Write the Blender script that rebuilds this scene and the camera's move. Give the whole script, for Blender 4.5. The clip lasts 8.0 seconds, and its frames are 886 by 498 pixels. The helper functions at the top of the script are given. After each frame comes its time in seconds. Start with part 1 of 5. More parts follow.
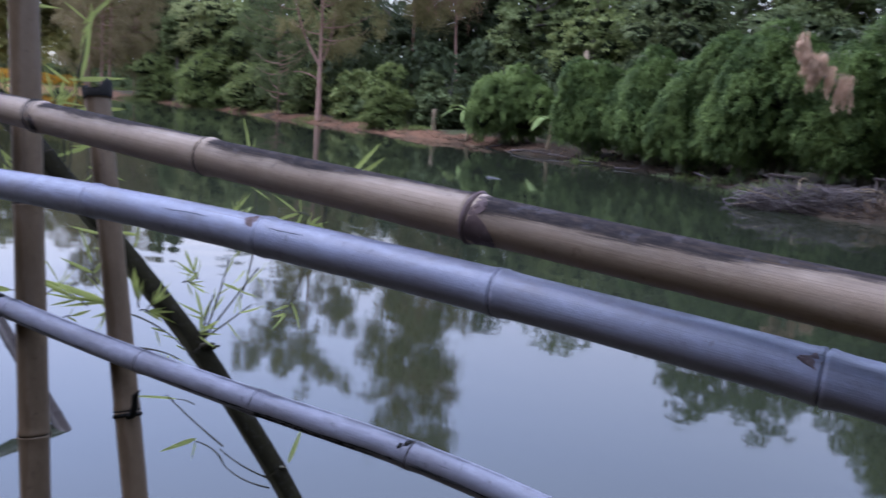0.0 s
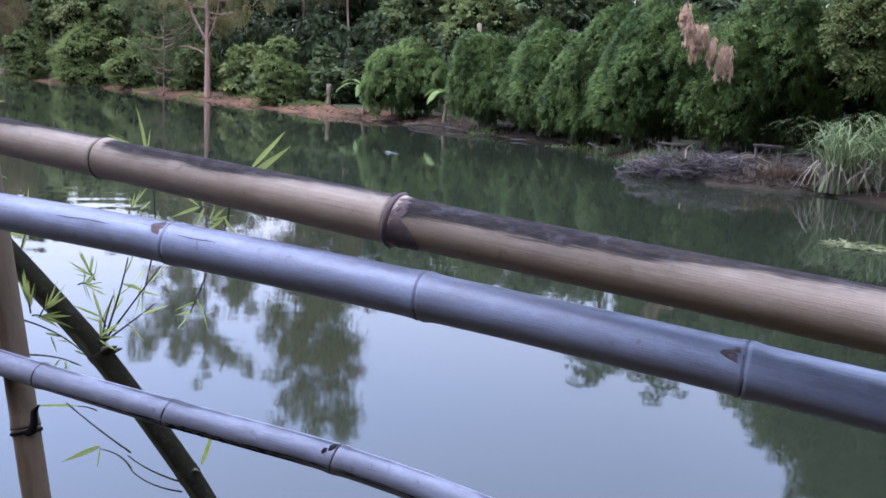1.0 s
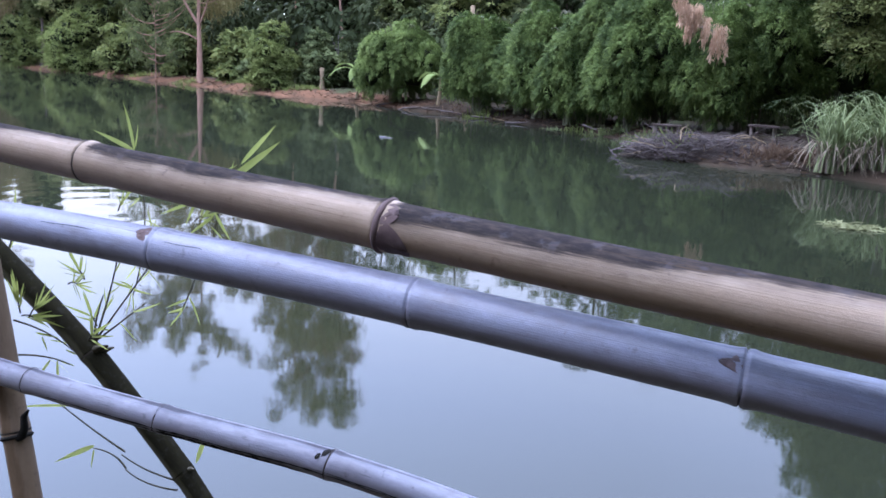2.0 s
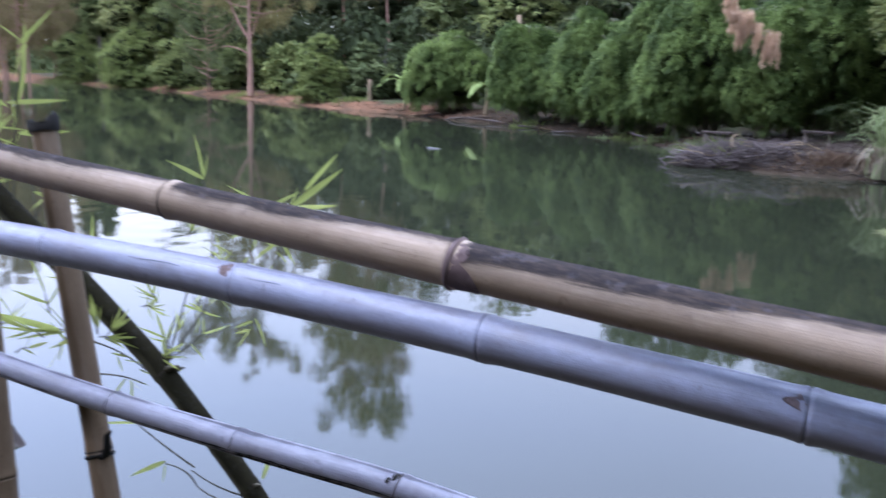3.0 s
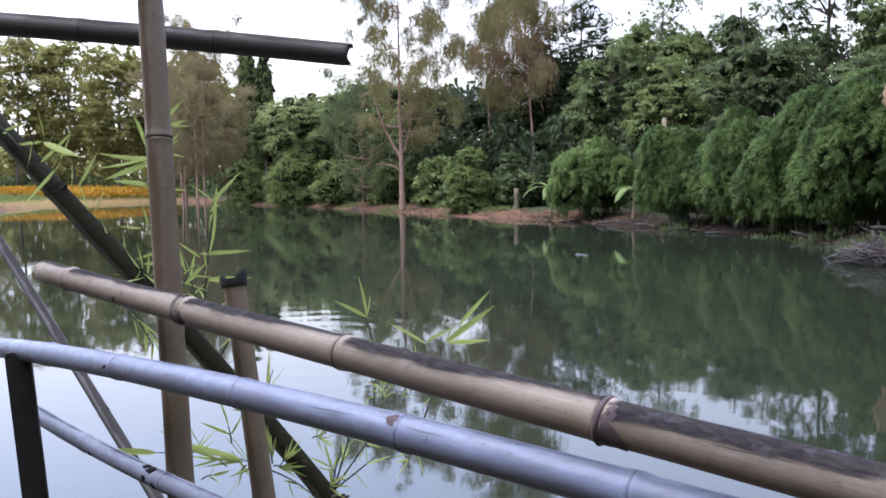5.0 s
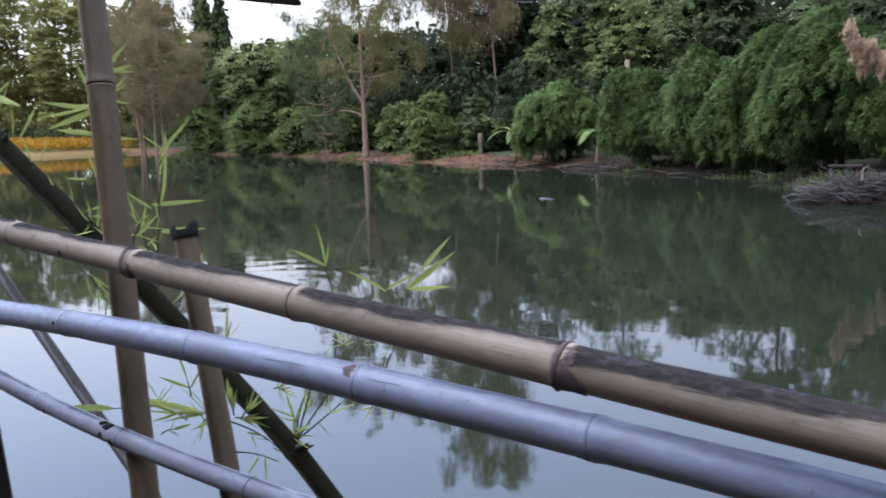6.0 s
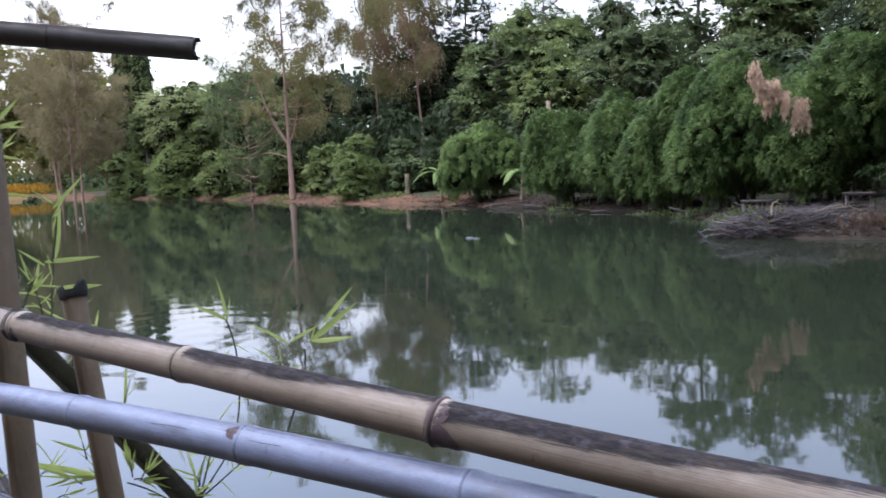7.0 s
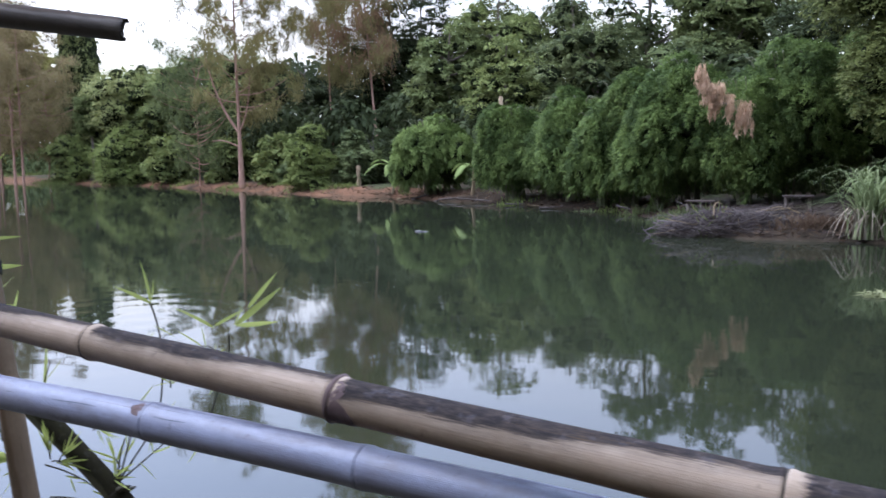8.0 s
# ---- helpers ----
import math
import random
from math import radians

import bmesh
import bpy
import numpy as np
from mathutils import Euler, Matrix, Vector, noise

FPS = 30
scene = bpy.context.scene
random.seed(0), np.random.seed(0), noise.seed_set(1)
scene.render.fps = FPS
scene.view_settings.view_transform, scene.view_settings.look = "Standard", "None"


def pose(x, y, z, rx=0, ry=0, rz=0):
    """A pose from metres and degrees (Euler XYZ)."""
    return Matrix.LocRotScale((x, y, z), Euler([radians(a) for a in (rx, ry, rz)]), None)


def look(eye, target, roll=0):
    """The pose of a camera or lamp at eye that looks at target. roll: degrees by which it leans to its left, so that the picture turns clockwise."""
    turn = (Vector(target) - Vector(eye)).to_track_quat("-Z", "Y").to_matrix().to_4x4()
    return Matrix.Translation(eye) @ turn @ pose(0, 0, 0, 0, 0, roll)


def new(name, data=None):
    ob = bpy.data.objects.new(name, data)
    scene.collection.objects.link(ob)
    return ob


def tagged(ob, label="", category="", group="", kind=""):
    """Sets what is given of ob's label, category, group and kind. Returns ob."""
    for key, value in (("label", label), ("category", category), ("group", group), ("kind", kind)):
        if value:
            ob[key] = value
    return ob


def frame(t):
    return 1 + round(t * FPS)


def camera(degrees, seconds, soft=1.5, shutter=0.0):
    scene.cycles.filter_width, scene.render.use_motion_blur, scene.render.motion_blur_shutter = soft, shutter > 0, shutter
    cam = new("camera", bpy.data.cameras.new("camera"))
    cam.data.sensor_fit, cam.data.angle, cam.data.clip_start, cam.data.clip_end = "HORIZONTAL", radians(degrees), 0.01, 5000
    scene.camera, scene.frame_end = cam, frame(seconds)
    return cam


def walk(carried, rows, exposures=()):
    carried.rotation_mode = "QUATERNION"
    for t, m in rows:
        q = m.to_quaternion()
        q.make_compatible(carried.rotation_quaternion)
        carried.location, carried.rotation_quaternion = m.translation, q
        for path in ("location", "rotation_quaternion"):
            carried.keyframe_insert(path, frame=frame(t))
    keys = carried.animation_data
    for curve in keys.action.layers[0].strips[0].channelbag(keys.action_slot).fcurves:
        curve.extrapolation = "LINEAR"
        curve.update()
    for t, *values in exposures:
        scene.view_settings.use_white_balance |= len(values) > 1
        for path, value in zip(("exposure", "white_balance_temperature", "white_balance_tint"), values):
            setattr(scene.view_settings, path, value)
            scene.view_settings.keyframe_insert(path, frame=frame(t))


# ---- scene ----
cam = camera(56.8, 8.0, soft=1.6, shutter=0.5)
PATH = [
    (0, (0.263, 0.117, 1.722), (-0.278, 2.01, 1.371), 4.6),
    (0.5, (0.24, 0.146, 1.729), (-0.123, 2.078, 1.361), 5.0),
    (1, (0.228, 0.136, 1.751), (-0.07, 2.074, 1.355), 3.8),
    (1.5, (0.218, 0.145, 1.75), (-0.09, 2.073, 1.32), 3.2),
    (1.7, (0.234, 0.169, 1.759), (-0.05, 2.1, 1.322), 3.2),
    (2.8, (0.199, 0.126, 1.802), (-0.122, 2.054, 1.378), 2.8),
    (3, (0.206, 0.12, 1.817), (-0.193, 2.034, 1.397), 2.2),
    (3.5, (0.236, 0.085, 1.86), (-0.355, 1.964, 1.512), 1.3),
    (4, (0.246, 0.057, 1.859), (-0.456, 1.911, 1.6), 0.8),
    (4.5, (0.233, 0.044, 1.89), (-0.523, 1.886, 1.699), 0.2),
    (4.7, (0.231, 0.027, 1.91), (-0.539, 1.866, 1.757), -0.3),
    (5.8, (0.221, 0.074, 1.897), (-0.488, 1.921, 1.607), -2.1),
    (6, (0.23, 0.075, 1.902), (-0.447, 1.932, 1.599), -1.7),
    (6.5, (0.275, 0.078, 1.931), (-0.328, 1.968, 1.678), -2.4),
    (7, (0.308, 0.082, 1.928), (-0.208, 2.003, 1.715), -2.4),
    (7.5, (0.328, 0.069, 1.917), (-0.133, 2.002, 1.696), -2.0),
    (8, (0.384, 0.062, 1.916), (-0.017, 2.008, 1.684), -0.8),
]
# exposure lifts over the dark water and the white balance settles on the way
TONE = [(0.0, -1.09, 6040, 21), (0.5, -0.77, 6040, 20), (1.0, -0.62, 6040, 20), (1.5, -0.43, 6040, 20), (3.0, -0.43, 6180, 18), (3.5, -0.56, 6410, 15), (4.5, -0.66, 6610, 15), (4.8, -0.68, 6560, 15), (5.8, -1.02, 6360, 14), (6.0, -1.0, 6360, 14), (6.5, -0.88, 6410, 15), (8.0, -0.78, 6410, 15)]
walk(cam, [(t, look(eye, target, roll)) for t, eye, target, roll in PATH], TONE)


# ---- light and air ----
SUN_AZ, SUN_EL = radians(262), radians(57)
world = bpy.data.worlds.new("evening_sky")
scene.world = world
world.use_nodes = True
wn, wl = world.node_tree.nodes, world.node_tree.links
sky = wn.new("ShaderNodeTexSky")
sky.sky_type = "NISHITA"
sky.sun_disc = False
sky.sun_elevation, sky.sun_rotation = SUN_EL, SUN_AZ
sky.air_density, sky.dust_density = 1.0, 2.5
sky_scale = wn.new("ShaderNodeVectorMath")
sky_scale.operation = "SCALE"
sky_scale.inputs["Scale"].default_value = 0.10
wl.new(sky.outputs["Color"], sky_scale.inputs[0])
# thin cloud: pale towards the horizon, bluer overhead
coord = wn.new("ShaderNodeTexCoord")
height = wn.new("ShaderNodeSeparateXYZ")
wl.new(coord.outputs["Generated"], height.inputs[0])
cloud = wn.new("ShaderNodeValToRGB")
stops = cloud.color_ramp.elements
stops.new(0.2), stops.new(0.4), stops.new(0.7)
for stop, place, tone in zip(stops, (0.0, 0.15, 0.40, 0.68, 0.95), ((0.86, 0.83, 0.79), (0.88, 0.89, 0.94), (1.20, 1.48, 2.16), (1.95, 2.40, 3.40), (2.8, 3.35, 4.3))):
    stop.position, stop.color = place, (*tone, 1)
wl.new(height.outputs["Z"], cloud.inputs["Fac"])
evening = wn.new("ShaderNodeMapRange")
evening.inputs["From Min"].default_value, evening.inputs["From Max"].default_value = 0.1, -0.9
wl.new(height.outputs["X"], evening.inputs["Value"])
glow = wn.new("ShaderNodeMix")
glow.data_type, glow.blend_type = "RGBA", "MULTIPLY"
glow.inputs["B"].default_value = (1.46, 1.50, 1.56, 1)
wl.new(evening.outputs["Result"], glow.inputs["Factor"])
wl.new(cloud.outputs["Color"], glow.inputs["A"])
haze = wn.new("ShaderNodeMix")
haze.data_type = "RGBA"
haze.inputs["Factor"].default_value = 0.7
wl.new(glow.outputs["Result"], haze.inputs["B"])
wl.new(sky_scale.outputs["Vector"], haze.inputs["A"])
wl.new(haze.outputs["Result"], wn["Background"].inputs["Color"])
wn["Background"].inputs["Strength"].default_value = 4.0

sun = new("sun", bpy.data.lights.new("sun", "SUN"))
sun.data.energy, sun.data.angle, sun.data.color = 2.6, radians(30), (1.0, 0.91, 0.76)
sun.matrix_world = look((math.sin(SUN_AZ) * math.cos(SUN_EL) * 50, math.cos(SUN_AZ) * math.cos(SUN_EL) * 50, math.sin(SUN_EL) * 50), (0, 0, 0))

rng = np.random.default_rng(7)


# ---- material tools ----
class Nodes:
    """A material's node tree with short calls."""

    def __init__(self, name):
        self.mat = bpy.data.materials.new(name)
        self.mat.use_nodes = True
        self.t = self.mat.node_tree
        self.b = self.t.nodes["Principled BSDF"]

    def add(self, kind):
        return self.t.nodes.new(kind)

    def link(self, a, b):
        self.t.links.new(a, b)

    def coords(self, which="Object", scale=(1, 1, 1)):
        c = self.add("ShaderNodeTexCoord")
        m = self.add("ShaderNodeMapping")
        m.inputs["Scale"].default_value = scale
        self.link(c.outputs[which], m.inputs["Vector"])
        return m.outputs["Vector"]

    def noise(self, vec, scale, detail=4, rough=0.55):
        n = self.add("ShaderNodeTexNoise")
        n.inputs["Scale"].default_value, n.inputs["Detail"].default_value, n.inputs["Roughness"].default_value = scale, detail, rough
        if vec is not None:
            self.link(vec, n.inputs["Vector"])
        return n.outputs["Fac"]

    def ramp(self, fac, stops):
        r = self.add("ShaderNodeValToRGB")
        e = r.color_ramp.elements
        while len(e) < len(stops):
            e.new(0.5)
        for el, (p, c) in zip(e, stops):
            el.position = p
            el.color = (*c, 1) if len(c) == 3 else c
        self.link(fac, r.inputs["Fac"])
        return r.outputs["Color"]

    def mix(self, fac, a, b, blend="MIX"):
        m = self.add("ShaderNodeMix")
        m.data_type = "RGBA"
        m.blend_type = blend
        for slot, v in (("Factor", fac), ("A", a), ("B", b)):
            if isinstance(v, (int, float)):
                m.inputs[slot].default_value = v
            elif isinstance(v, tuple):
                m.inputs[slot].default_value = (*v, 1)
            else:
                self.link(v, m.inputs[slot])
        return m.outputs["Result"]

    def math(self, op, a, b=0.0, c=0.0):
        m = self.add("ShaderNodeMath")
        m.operation = op
        for i, v in enumerate((a, b, c)):
            if isinstance(v, (int, float)):
                m.inputs[i].default_value = v
            else:
                self.link(v, m.inputs[i])
        return m.outputs["Value"]

    def step(self, v, lo, hi):
        m = self.add("ShaderNodeMapRange")
        m.interpolation_type = "SMOOTHSTEP"
        self.link(v, m.inputs["Value"])
        m.inputs["From Min"].default_value, m.inputs["From Max"].default_value = lo, hi
        return m.outputs["Result"]

    def bump(self, height, strength, distance):
        n = self.add("ShaderNodeBump")
        n.inputs["Strength"].default_value, n.inputs["Distance"].default_value = strength, distance
        self.link(height, n.inputs["Height"])
        self.link(n.outputs["Normal"], self.b.inputs["Normal"])

    def set(self, color=None, rough=None, **more):
        for slot, v in (("Base Color", color), ("Roughness", rough), *more.items()):
            slot = slot.replace("_", " ")
            if v is None:
                continue
            if isinstance(v, (int, float)):
                self.b.inputs[slot].default_value = v
            elif isinstance(v, tuple):
                self.b.inputs[slot].default_value = (*v, 1)
            else:
                self.link(v, self.b.inputs[slot])
        return self.mat


def foliage(name, dark, mid, light, rough=0.65, glow=0.32):
    """Leaves: colour varies leaf by leaf and in patches; some light passes through."""
    n = Nodes(name)
    g = n.add("ShaderNodeNewGeometry")
    soft = [tuple(0.65 * a + 0.35 * b for a, b in zip(tone, mid)) for tone in (dark, light)]
    leaf = n.ramp(g.outputs["Random Per Island"], [(0.0, soft[0]), (0.6, mid), (1.0, soft[1])])
    patch = n.noise(n.coords("Object"), 0.9, 3)
    col = n.mix(n.step(patch, 0.40, 0.62), n.mix(0.3, leaf, light), n.mix(0.3, leaf, dark))
    n.set(col, rough, Specular_IOR_Level=0.08)
    tr = n.add("ShaderNodeBsdfTranslucent")
    n.link(col, tr.inputs["Color"])
    mx = n.add("ShaderNodeMixShader")
    mx.inputs["Fac"].default_value = glow
    n.link(n.b.outputs["BSDF"], mx.inputs[1])
    n.link(tr.outputs["BSDF"], mx.inputs[2])
    n.link(mx.outputs["Shader"], n.t.nodes["Material Output"].inputs["Surface"])
    return n.mat


def bark(name, dark, light, scale=1.0):
    n = Nodes(name)
    v = n.coords("Object", (1, 1, 0.25))
    f = n.noise(v, 9 * scale, 6, 0.65)
    col = n.mix(n.noise(n.coords("Object"), 0.8, 3), n.ramp(f, [(0.3, dark), (0.7, light)]), light)
    n.bump(f, 0.6, 0.02)
    return n.set(col, 0.9, Specular_IOR_Level=0.2)


def cane(name, base, pale, under, soot, soot_amount, sheen=0.42, soot_top=0.55, grain=0.16, mottle=0.35, soot_fade=0.0, gloss=0.5):
    """Bamboo skin; the UV runs along the cane in metres (u) and round it (v, 0 on top, 1 below)."""
    n = Nodes(name)
    uv = n.add("ShaderNodeUVMap")
    uv.uv_map = "skin"
    sep = n.add("ShaderNodeSeparateXYZ")
    n.link(uv.outputs["UV"], sep.inputs[0])

    def along(u, v, detail=5, rough=0.6):
        m = n.add("ShaderNodeMapping")
        m.inputs["Scale"].default_value = (u, v, 1)
        n.link(uv.outputs["UV"], m.inputs["Vector"])
        return n.noise(m.outputs["Vector"], 1.0, detail, rough)

    fibre = along(2.2, 60)
    blot = n.math("ADD", n.math("MULTIPLY", along(26, 6, 6, 0.65), 0.75), n.math("MULTIPLY", along(5, 3, 3), 0.25))
    long_stain = along(7, 3.0, 5, 0.62)
    ob = n.coords("Object")
    wide = n.noise(ob, 3.5, 3)
    fine = n.noise(ob, 160, 3, 0.7)
    speck = n.noise(ob, 55, 4, 0.65)
    # the underside's shade is put into the colour: base fades to a darker tone below
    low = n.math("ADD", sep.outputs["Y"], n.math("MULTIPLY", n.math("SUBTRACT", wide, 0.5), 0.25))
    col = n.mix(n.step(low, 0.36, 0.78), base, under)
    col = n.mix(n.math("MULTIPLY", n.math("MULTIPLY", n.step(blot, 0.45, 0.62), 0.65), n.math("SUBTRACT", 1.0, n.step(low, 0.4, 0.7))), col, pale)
    col = n.mix(n.math("MULTIPLY", n.step(long_stain, 0.46, 0.66), mottle), col, tuple(0.6 * a + 0.4 * s for a, s in zip(under, soot)))
    col = n.mix(n.math("MULTIPLY", n.step(fibre, 0.48, 0.74), grain), col, tuple(0.55 * s for s in under))
    col = n.mix(n.math("MULTIPLY", n.step(fine, 0.5, 0.75), 0.22), col, tuple(0.5 * s for s in base))
    col = n.mix(n.math("MULTIPLY", n.step(speck, 0.62, 0.70), 0.45), col, tuple(0.4 * s for s in under))
    # soot-like mould lies on the upper side: widest just past a joint, it thins out with ragged, streaky edges towards the next
    joint = n.add("ShaderNodeUVMap")
    joint.uv_map = "joint"
    jsep = n.add("ShaderNodeSeparateXYZ")
    n.link(joint.outputs["UV"], jsep.inputs[0])
    patch = along(4.5, 1.2, 3, 0.6)
    rag = along(38, 16, 6, 0.7)
    streak = along(15, 60, 5, 0.7)
    fade = n.math("SUBTRACT", 1.0, n.math("MULTIPLY", n.step(jsep.outputs["X"], 0.25, 1.0), 0.85))
    reach = n.math("ADD", soot_top, n.math("MULTIPLY", n.math("MULTIPLY", fade, jsep.outputs["Y"]), soot_fade))
    shift = n.math("ADD", n.math("MULTIPLY", n.math("SUBTRACT", patch, 0.5), 0.42), n.math("MULTIPLY", n.math("SUBTRACT", rag, 0.5), 0.10))
    shift = n.math("ADD", shift, n.math("MULTIPLY", n.math("SUBTRACT", streak, 0.5), 0.20))
    edge = n.math("SUBTRACT", n.math("ADD", sep.outputs["Y"], shift), reach)
    collar = n.step(n.math("ADD", jsep.outputs["X"], n.math("MULTIPLY", n.math("SUBTRACT", rag, 0.5), 0.06)), 0.022, 0.045) if soot_fade else 1.0
    mask = n.math("MULTIPLY", n.math("SUBTRACT", 1.0, n.step(edge, -0.06, 0.055)), collar)
    haze = n.math("MULTIPLY", n.math("SUBTRACT", 1.0, n.step(edge, -0.02, 0.16)), collar)
    thin = n.math("ADD", 0.90, n.math("MULTIPLY", n.step(rag, 0.36, 0.6), 0.10))
    dirt = n.math("MAXIMUM", n.math("MULTIPLY", mask, thin), n.math("MULTIPLY", haze, 0.42))
    bloom = n.mix(n.math("MULTIPLY", n.step(speck, 0.54, 0.68), 0.5), soot, tuple(3.5 * v + 0.012 for v in soot))
    col = n.mix(n.math("MULTIPLY", dirt, soot_amount), col, bloom)
    # fine dark cracks run with the grain
    crack = along(1.5, 16, 2, 0.5)
    line = n.math("SUBTRACT", 1.0, n.step(n.math("ABSOLUTE", n.math("SUBTRACT", crack, 0.5)), 0.003, 0.009))
    line = n.math("MULTIPLY", line, n.step(along(4.0, 2.0, 3, 0.6), 0.53, 0.60))
    col = n.mix(n.math("MULTIPLY", line, 0.75), col, tuple(0.3 * v for v in under))
    n.bump(n.math("ADD", n.math("MULTIPLY", fibre, 0.6), n.math("ADD", n.math("MULTIPLY", fine, 0.4), n.math("MULTIPLY", speck, 0.9))), 0.4, 0.002)
    rough = n.math("ADD", sheen, n.math("ADD", n.math("MULTIPLY", mask, 0.4), n.math("MULTIPLY", n.math("SUBTRACT", speck, 0.5), 0.5)))
    return n.set(col, rough, Specular_IOR_Level=n.math("MULTIPLY", gloss, n.math("SUBTRACT", 1.0, n.math("MULTIPLY", mask, 0.9))))


def plain(name, color, rough=0.7, scale=20, spread=0.35, bump=0.004):
    n = Nodes(name)
    f = n.noise(n.coords("Object"), scale, 5, 0.6)
    w = n.noise(n.coords("Object"), scale * 0.13, 3)
    a = n.mix(f, tuple(c * (1 - spread) for c in color), tuple(min(1, c * (1 + spread)) for c in color))
    n.bump(f, 0.5, bump)
    return n.set(n.mix(n.math("MULTIPLY", w, 0.5), a, tuple(c * 0.7 for c in color)), rough, Specular_IOR_Level=0.2)


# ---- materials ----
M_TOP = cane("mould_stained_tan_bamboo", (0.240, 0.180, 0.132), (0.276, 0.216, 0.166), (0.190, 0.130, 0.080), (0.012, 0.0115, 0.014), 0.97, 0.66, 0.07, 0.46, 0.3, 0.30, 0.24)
# the lavender base holds the sky's tint, the browner underside its shade
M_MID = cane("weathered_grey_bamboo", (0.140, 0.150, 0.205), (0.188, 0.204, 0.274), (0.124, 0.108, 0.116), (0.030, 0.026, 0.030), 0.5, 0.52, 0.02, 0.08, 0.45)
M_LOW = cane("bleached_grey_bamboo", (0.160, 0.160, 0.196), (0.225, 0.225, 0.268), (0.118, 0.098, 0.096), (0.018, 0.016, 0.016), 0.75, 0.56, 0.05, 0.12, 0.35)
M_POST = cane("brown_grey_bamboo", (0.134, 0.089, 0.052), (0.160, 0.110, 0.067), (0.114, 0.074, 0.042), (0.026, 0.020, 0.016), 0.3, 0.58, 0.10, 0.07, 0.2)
M_DARKPOLE = cane("dark_old_bamboo", (0.092, 0.070, 0.058), (0.120, 0.096, 0.080), (0.066, 0.050, 0.041), (0.018, 0.016, 0.015), 0.5, 0.65, 0.3)
M_DARKPOLE_END = plain("splintered_dark_bamboo", (0.06, 0.05, 0.045), 0.9, 60, 0.5, 0.003)
M_CULM = cane("sooty_green_bamboo", (0.042, 0.037, 0.014), (0.068, 0.063, 0.022), (0.046, 0.040, 0.016), (0.006, 0.0055, 0.005), 0.85, 0.8, 0.5, 0.1, 0.2)
M_STAKE = cane("dark_grey_stake_bamboo", (0.042, 0.034, 0.030), (0.056, 0.046, 0.042), (0.034, 0.027, 0.024), (0.02, 0.018, 0.018), 0.5, 0.65, 0.2, 0.12)
M_NODE = plain("dark_node_groove", (0.035, 0.028, 0.022), 0.9, 90, 0.5, 0.001)
M_MID_NODE = plain("grey_node_groove", (0.075, 0.074, 0.092), 0.85, 90, 0.4, 0.001)
M_SCAR_PINK = plain("pinkish_sheath_scar", (0.120, 0.092, 0.094), 0.8, 60, 0.6, 0.003)
M_SCAR = plain("brown_sheath_scar", (0.085, 0.058, 0.056), 0.85, 60, 0.6, 0.003)
M_CUT = plain("split_bamboo_end", (0.010, 0.009, 0.008), 0.95, 60, 0.5, 0.003)
M_WIRE = plain("dark_wire", (0.035, 0.03, 0.03), 0.6, 90, 0.3, 0.0005)
M_BOARD = plain("dark_weathered_board", (0.030, 0.024, 0.020), 0.9, 14, 0.45, 0.004)
M_TWIG = plain("dark_twig", (0.055, 0.05, 0.035), 0.8, 50, 0.4, 0.001)
M_BRIGHT = foliage("young_bamboo_leaf", (0.20, 0.24, 0.052), (0.305, 0.350, 0.092), (0.42, 0.45, 0.165), 0.5, 0.4)
M_BAMBOO_LEAF = foliage("bamboo_foliage", (0.016, 0.029, 0.009), (0.054, 0.085, 0.024), (0.180, 0.240, 0.066))
M_BAMBOO_BRIGHT = foliage("bright_bamboo_foliage", (0.036, 0.056, 0.016), (0.102, 0.144, 0.040), (0.225, 0.284, 0.086))
M_BUSH_LEAF = foliage("bush_foliage", (0.078, 0.100, 0.030), (0.140, 0.171, 0.050), (0.214, 0.242, 0.078))
# dark leaves, dimmed further so the wood's shade is in their colour
M_DARK_LEAF = foliage("dark_shaded_tree_foliage", (0.023, 0.030, 0.013), (0.040, 0.053, 0.022), (0.065, 0.081, 0.034))
M_TREE_LEAF = foliage("tree_foliage", (0.067, 0.090, 0.030), (0.145, 0.174, 0.057), (0.262, 0.280, 0.096))
M_MID_LEAF = foliage("shaded_green_foliage", (0.050, 0.068, 0.029), (0.094, 0.118, 0.048), (0.160, 0.184, 0.075))
M_FRESH_LEAF = foliage("light_mixed_foliage", (0.112, 0.132, 0.047), (0.208, 0.222, 0.082), (0.305, 0.310, 0.126))
M_GREY_LEAF = foliage("grey_green_foliage", (0.046, 0.062, 0.026), (0.088, 0.108, 0.042), (0.178, 0.195, 0.080))
M_NEEDLE = foliage("ironwood_needles", (0.118, 0.104, 0.040), (0.192, 0.163, 0.062), (0.290, 0.240, 0.106))
M_NEEDLE_RED = foliage("dry_ironwood_needles", (0.16, 0.09, 0.055), (0.23, 0.13, 0.08), (0.30, 0.18, 0.11))
M_OLIVE_LEAF = foliage("olive_yellow_foliage", (0.130, 0.122, 0.038), (0.215, 0.200, 0.064), (0.310, 0.282, 0.100))
M_DEAD = foliage("dead_bamboo_leaves", (0.300, 0.182, 0.108), (0.450, 0.290, 0.182), (0.580, 0.410, 0.275))
M_REED = foliage("reed_blades", (0.100, 0.132, 0.054), (0.165, 0.205, 0.090), (0.260, 0.300, 0.150))
M_REED_DRY = foliage("dry_reed_blades", (0.160, 0.128, 0.088), (0.240, 0.200, 0.144), (0.320, 0.272, 0.208))
M_RAFT = foliage("drifting_pale_leaves", (0.115, 0.125, 0.055), (0.180, 0.190, 0.092), (0.280, 0.285, 0.150))
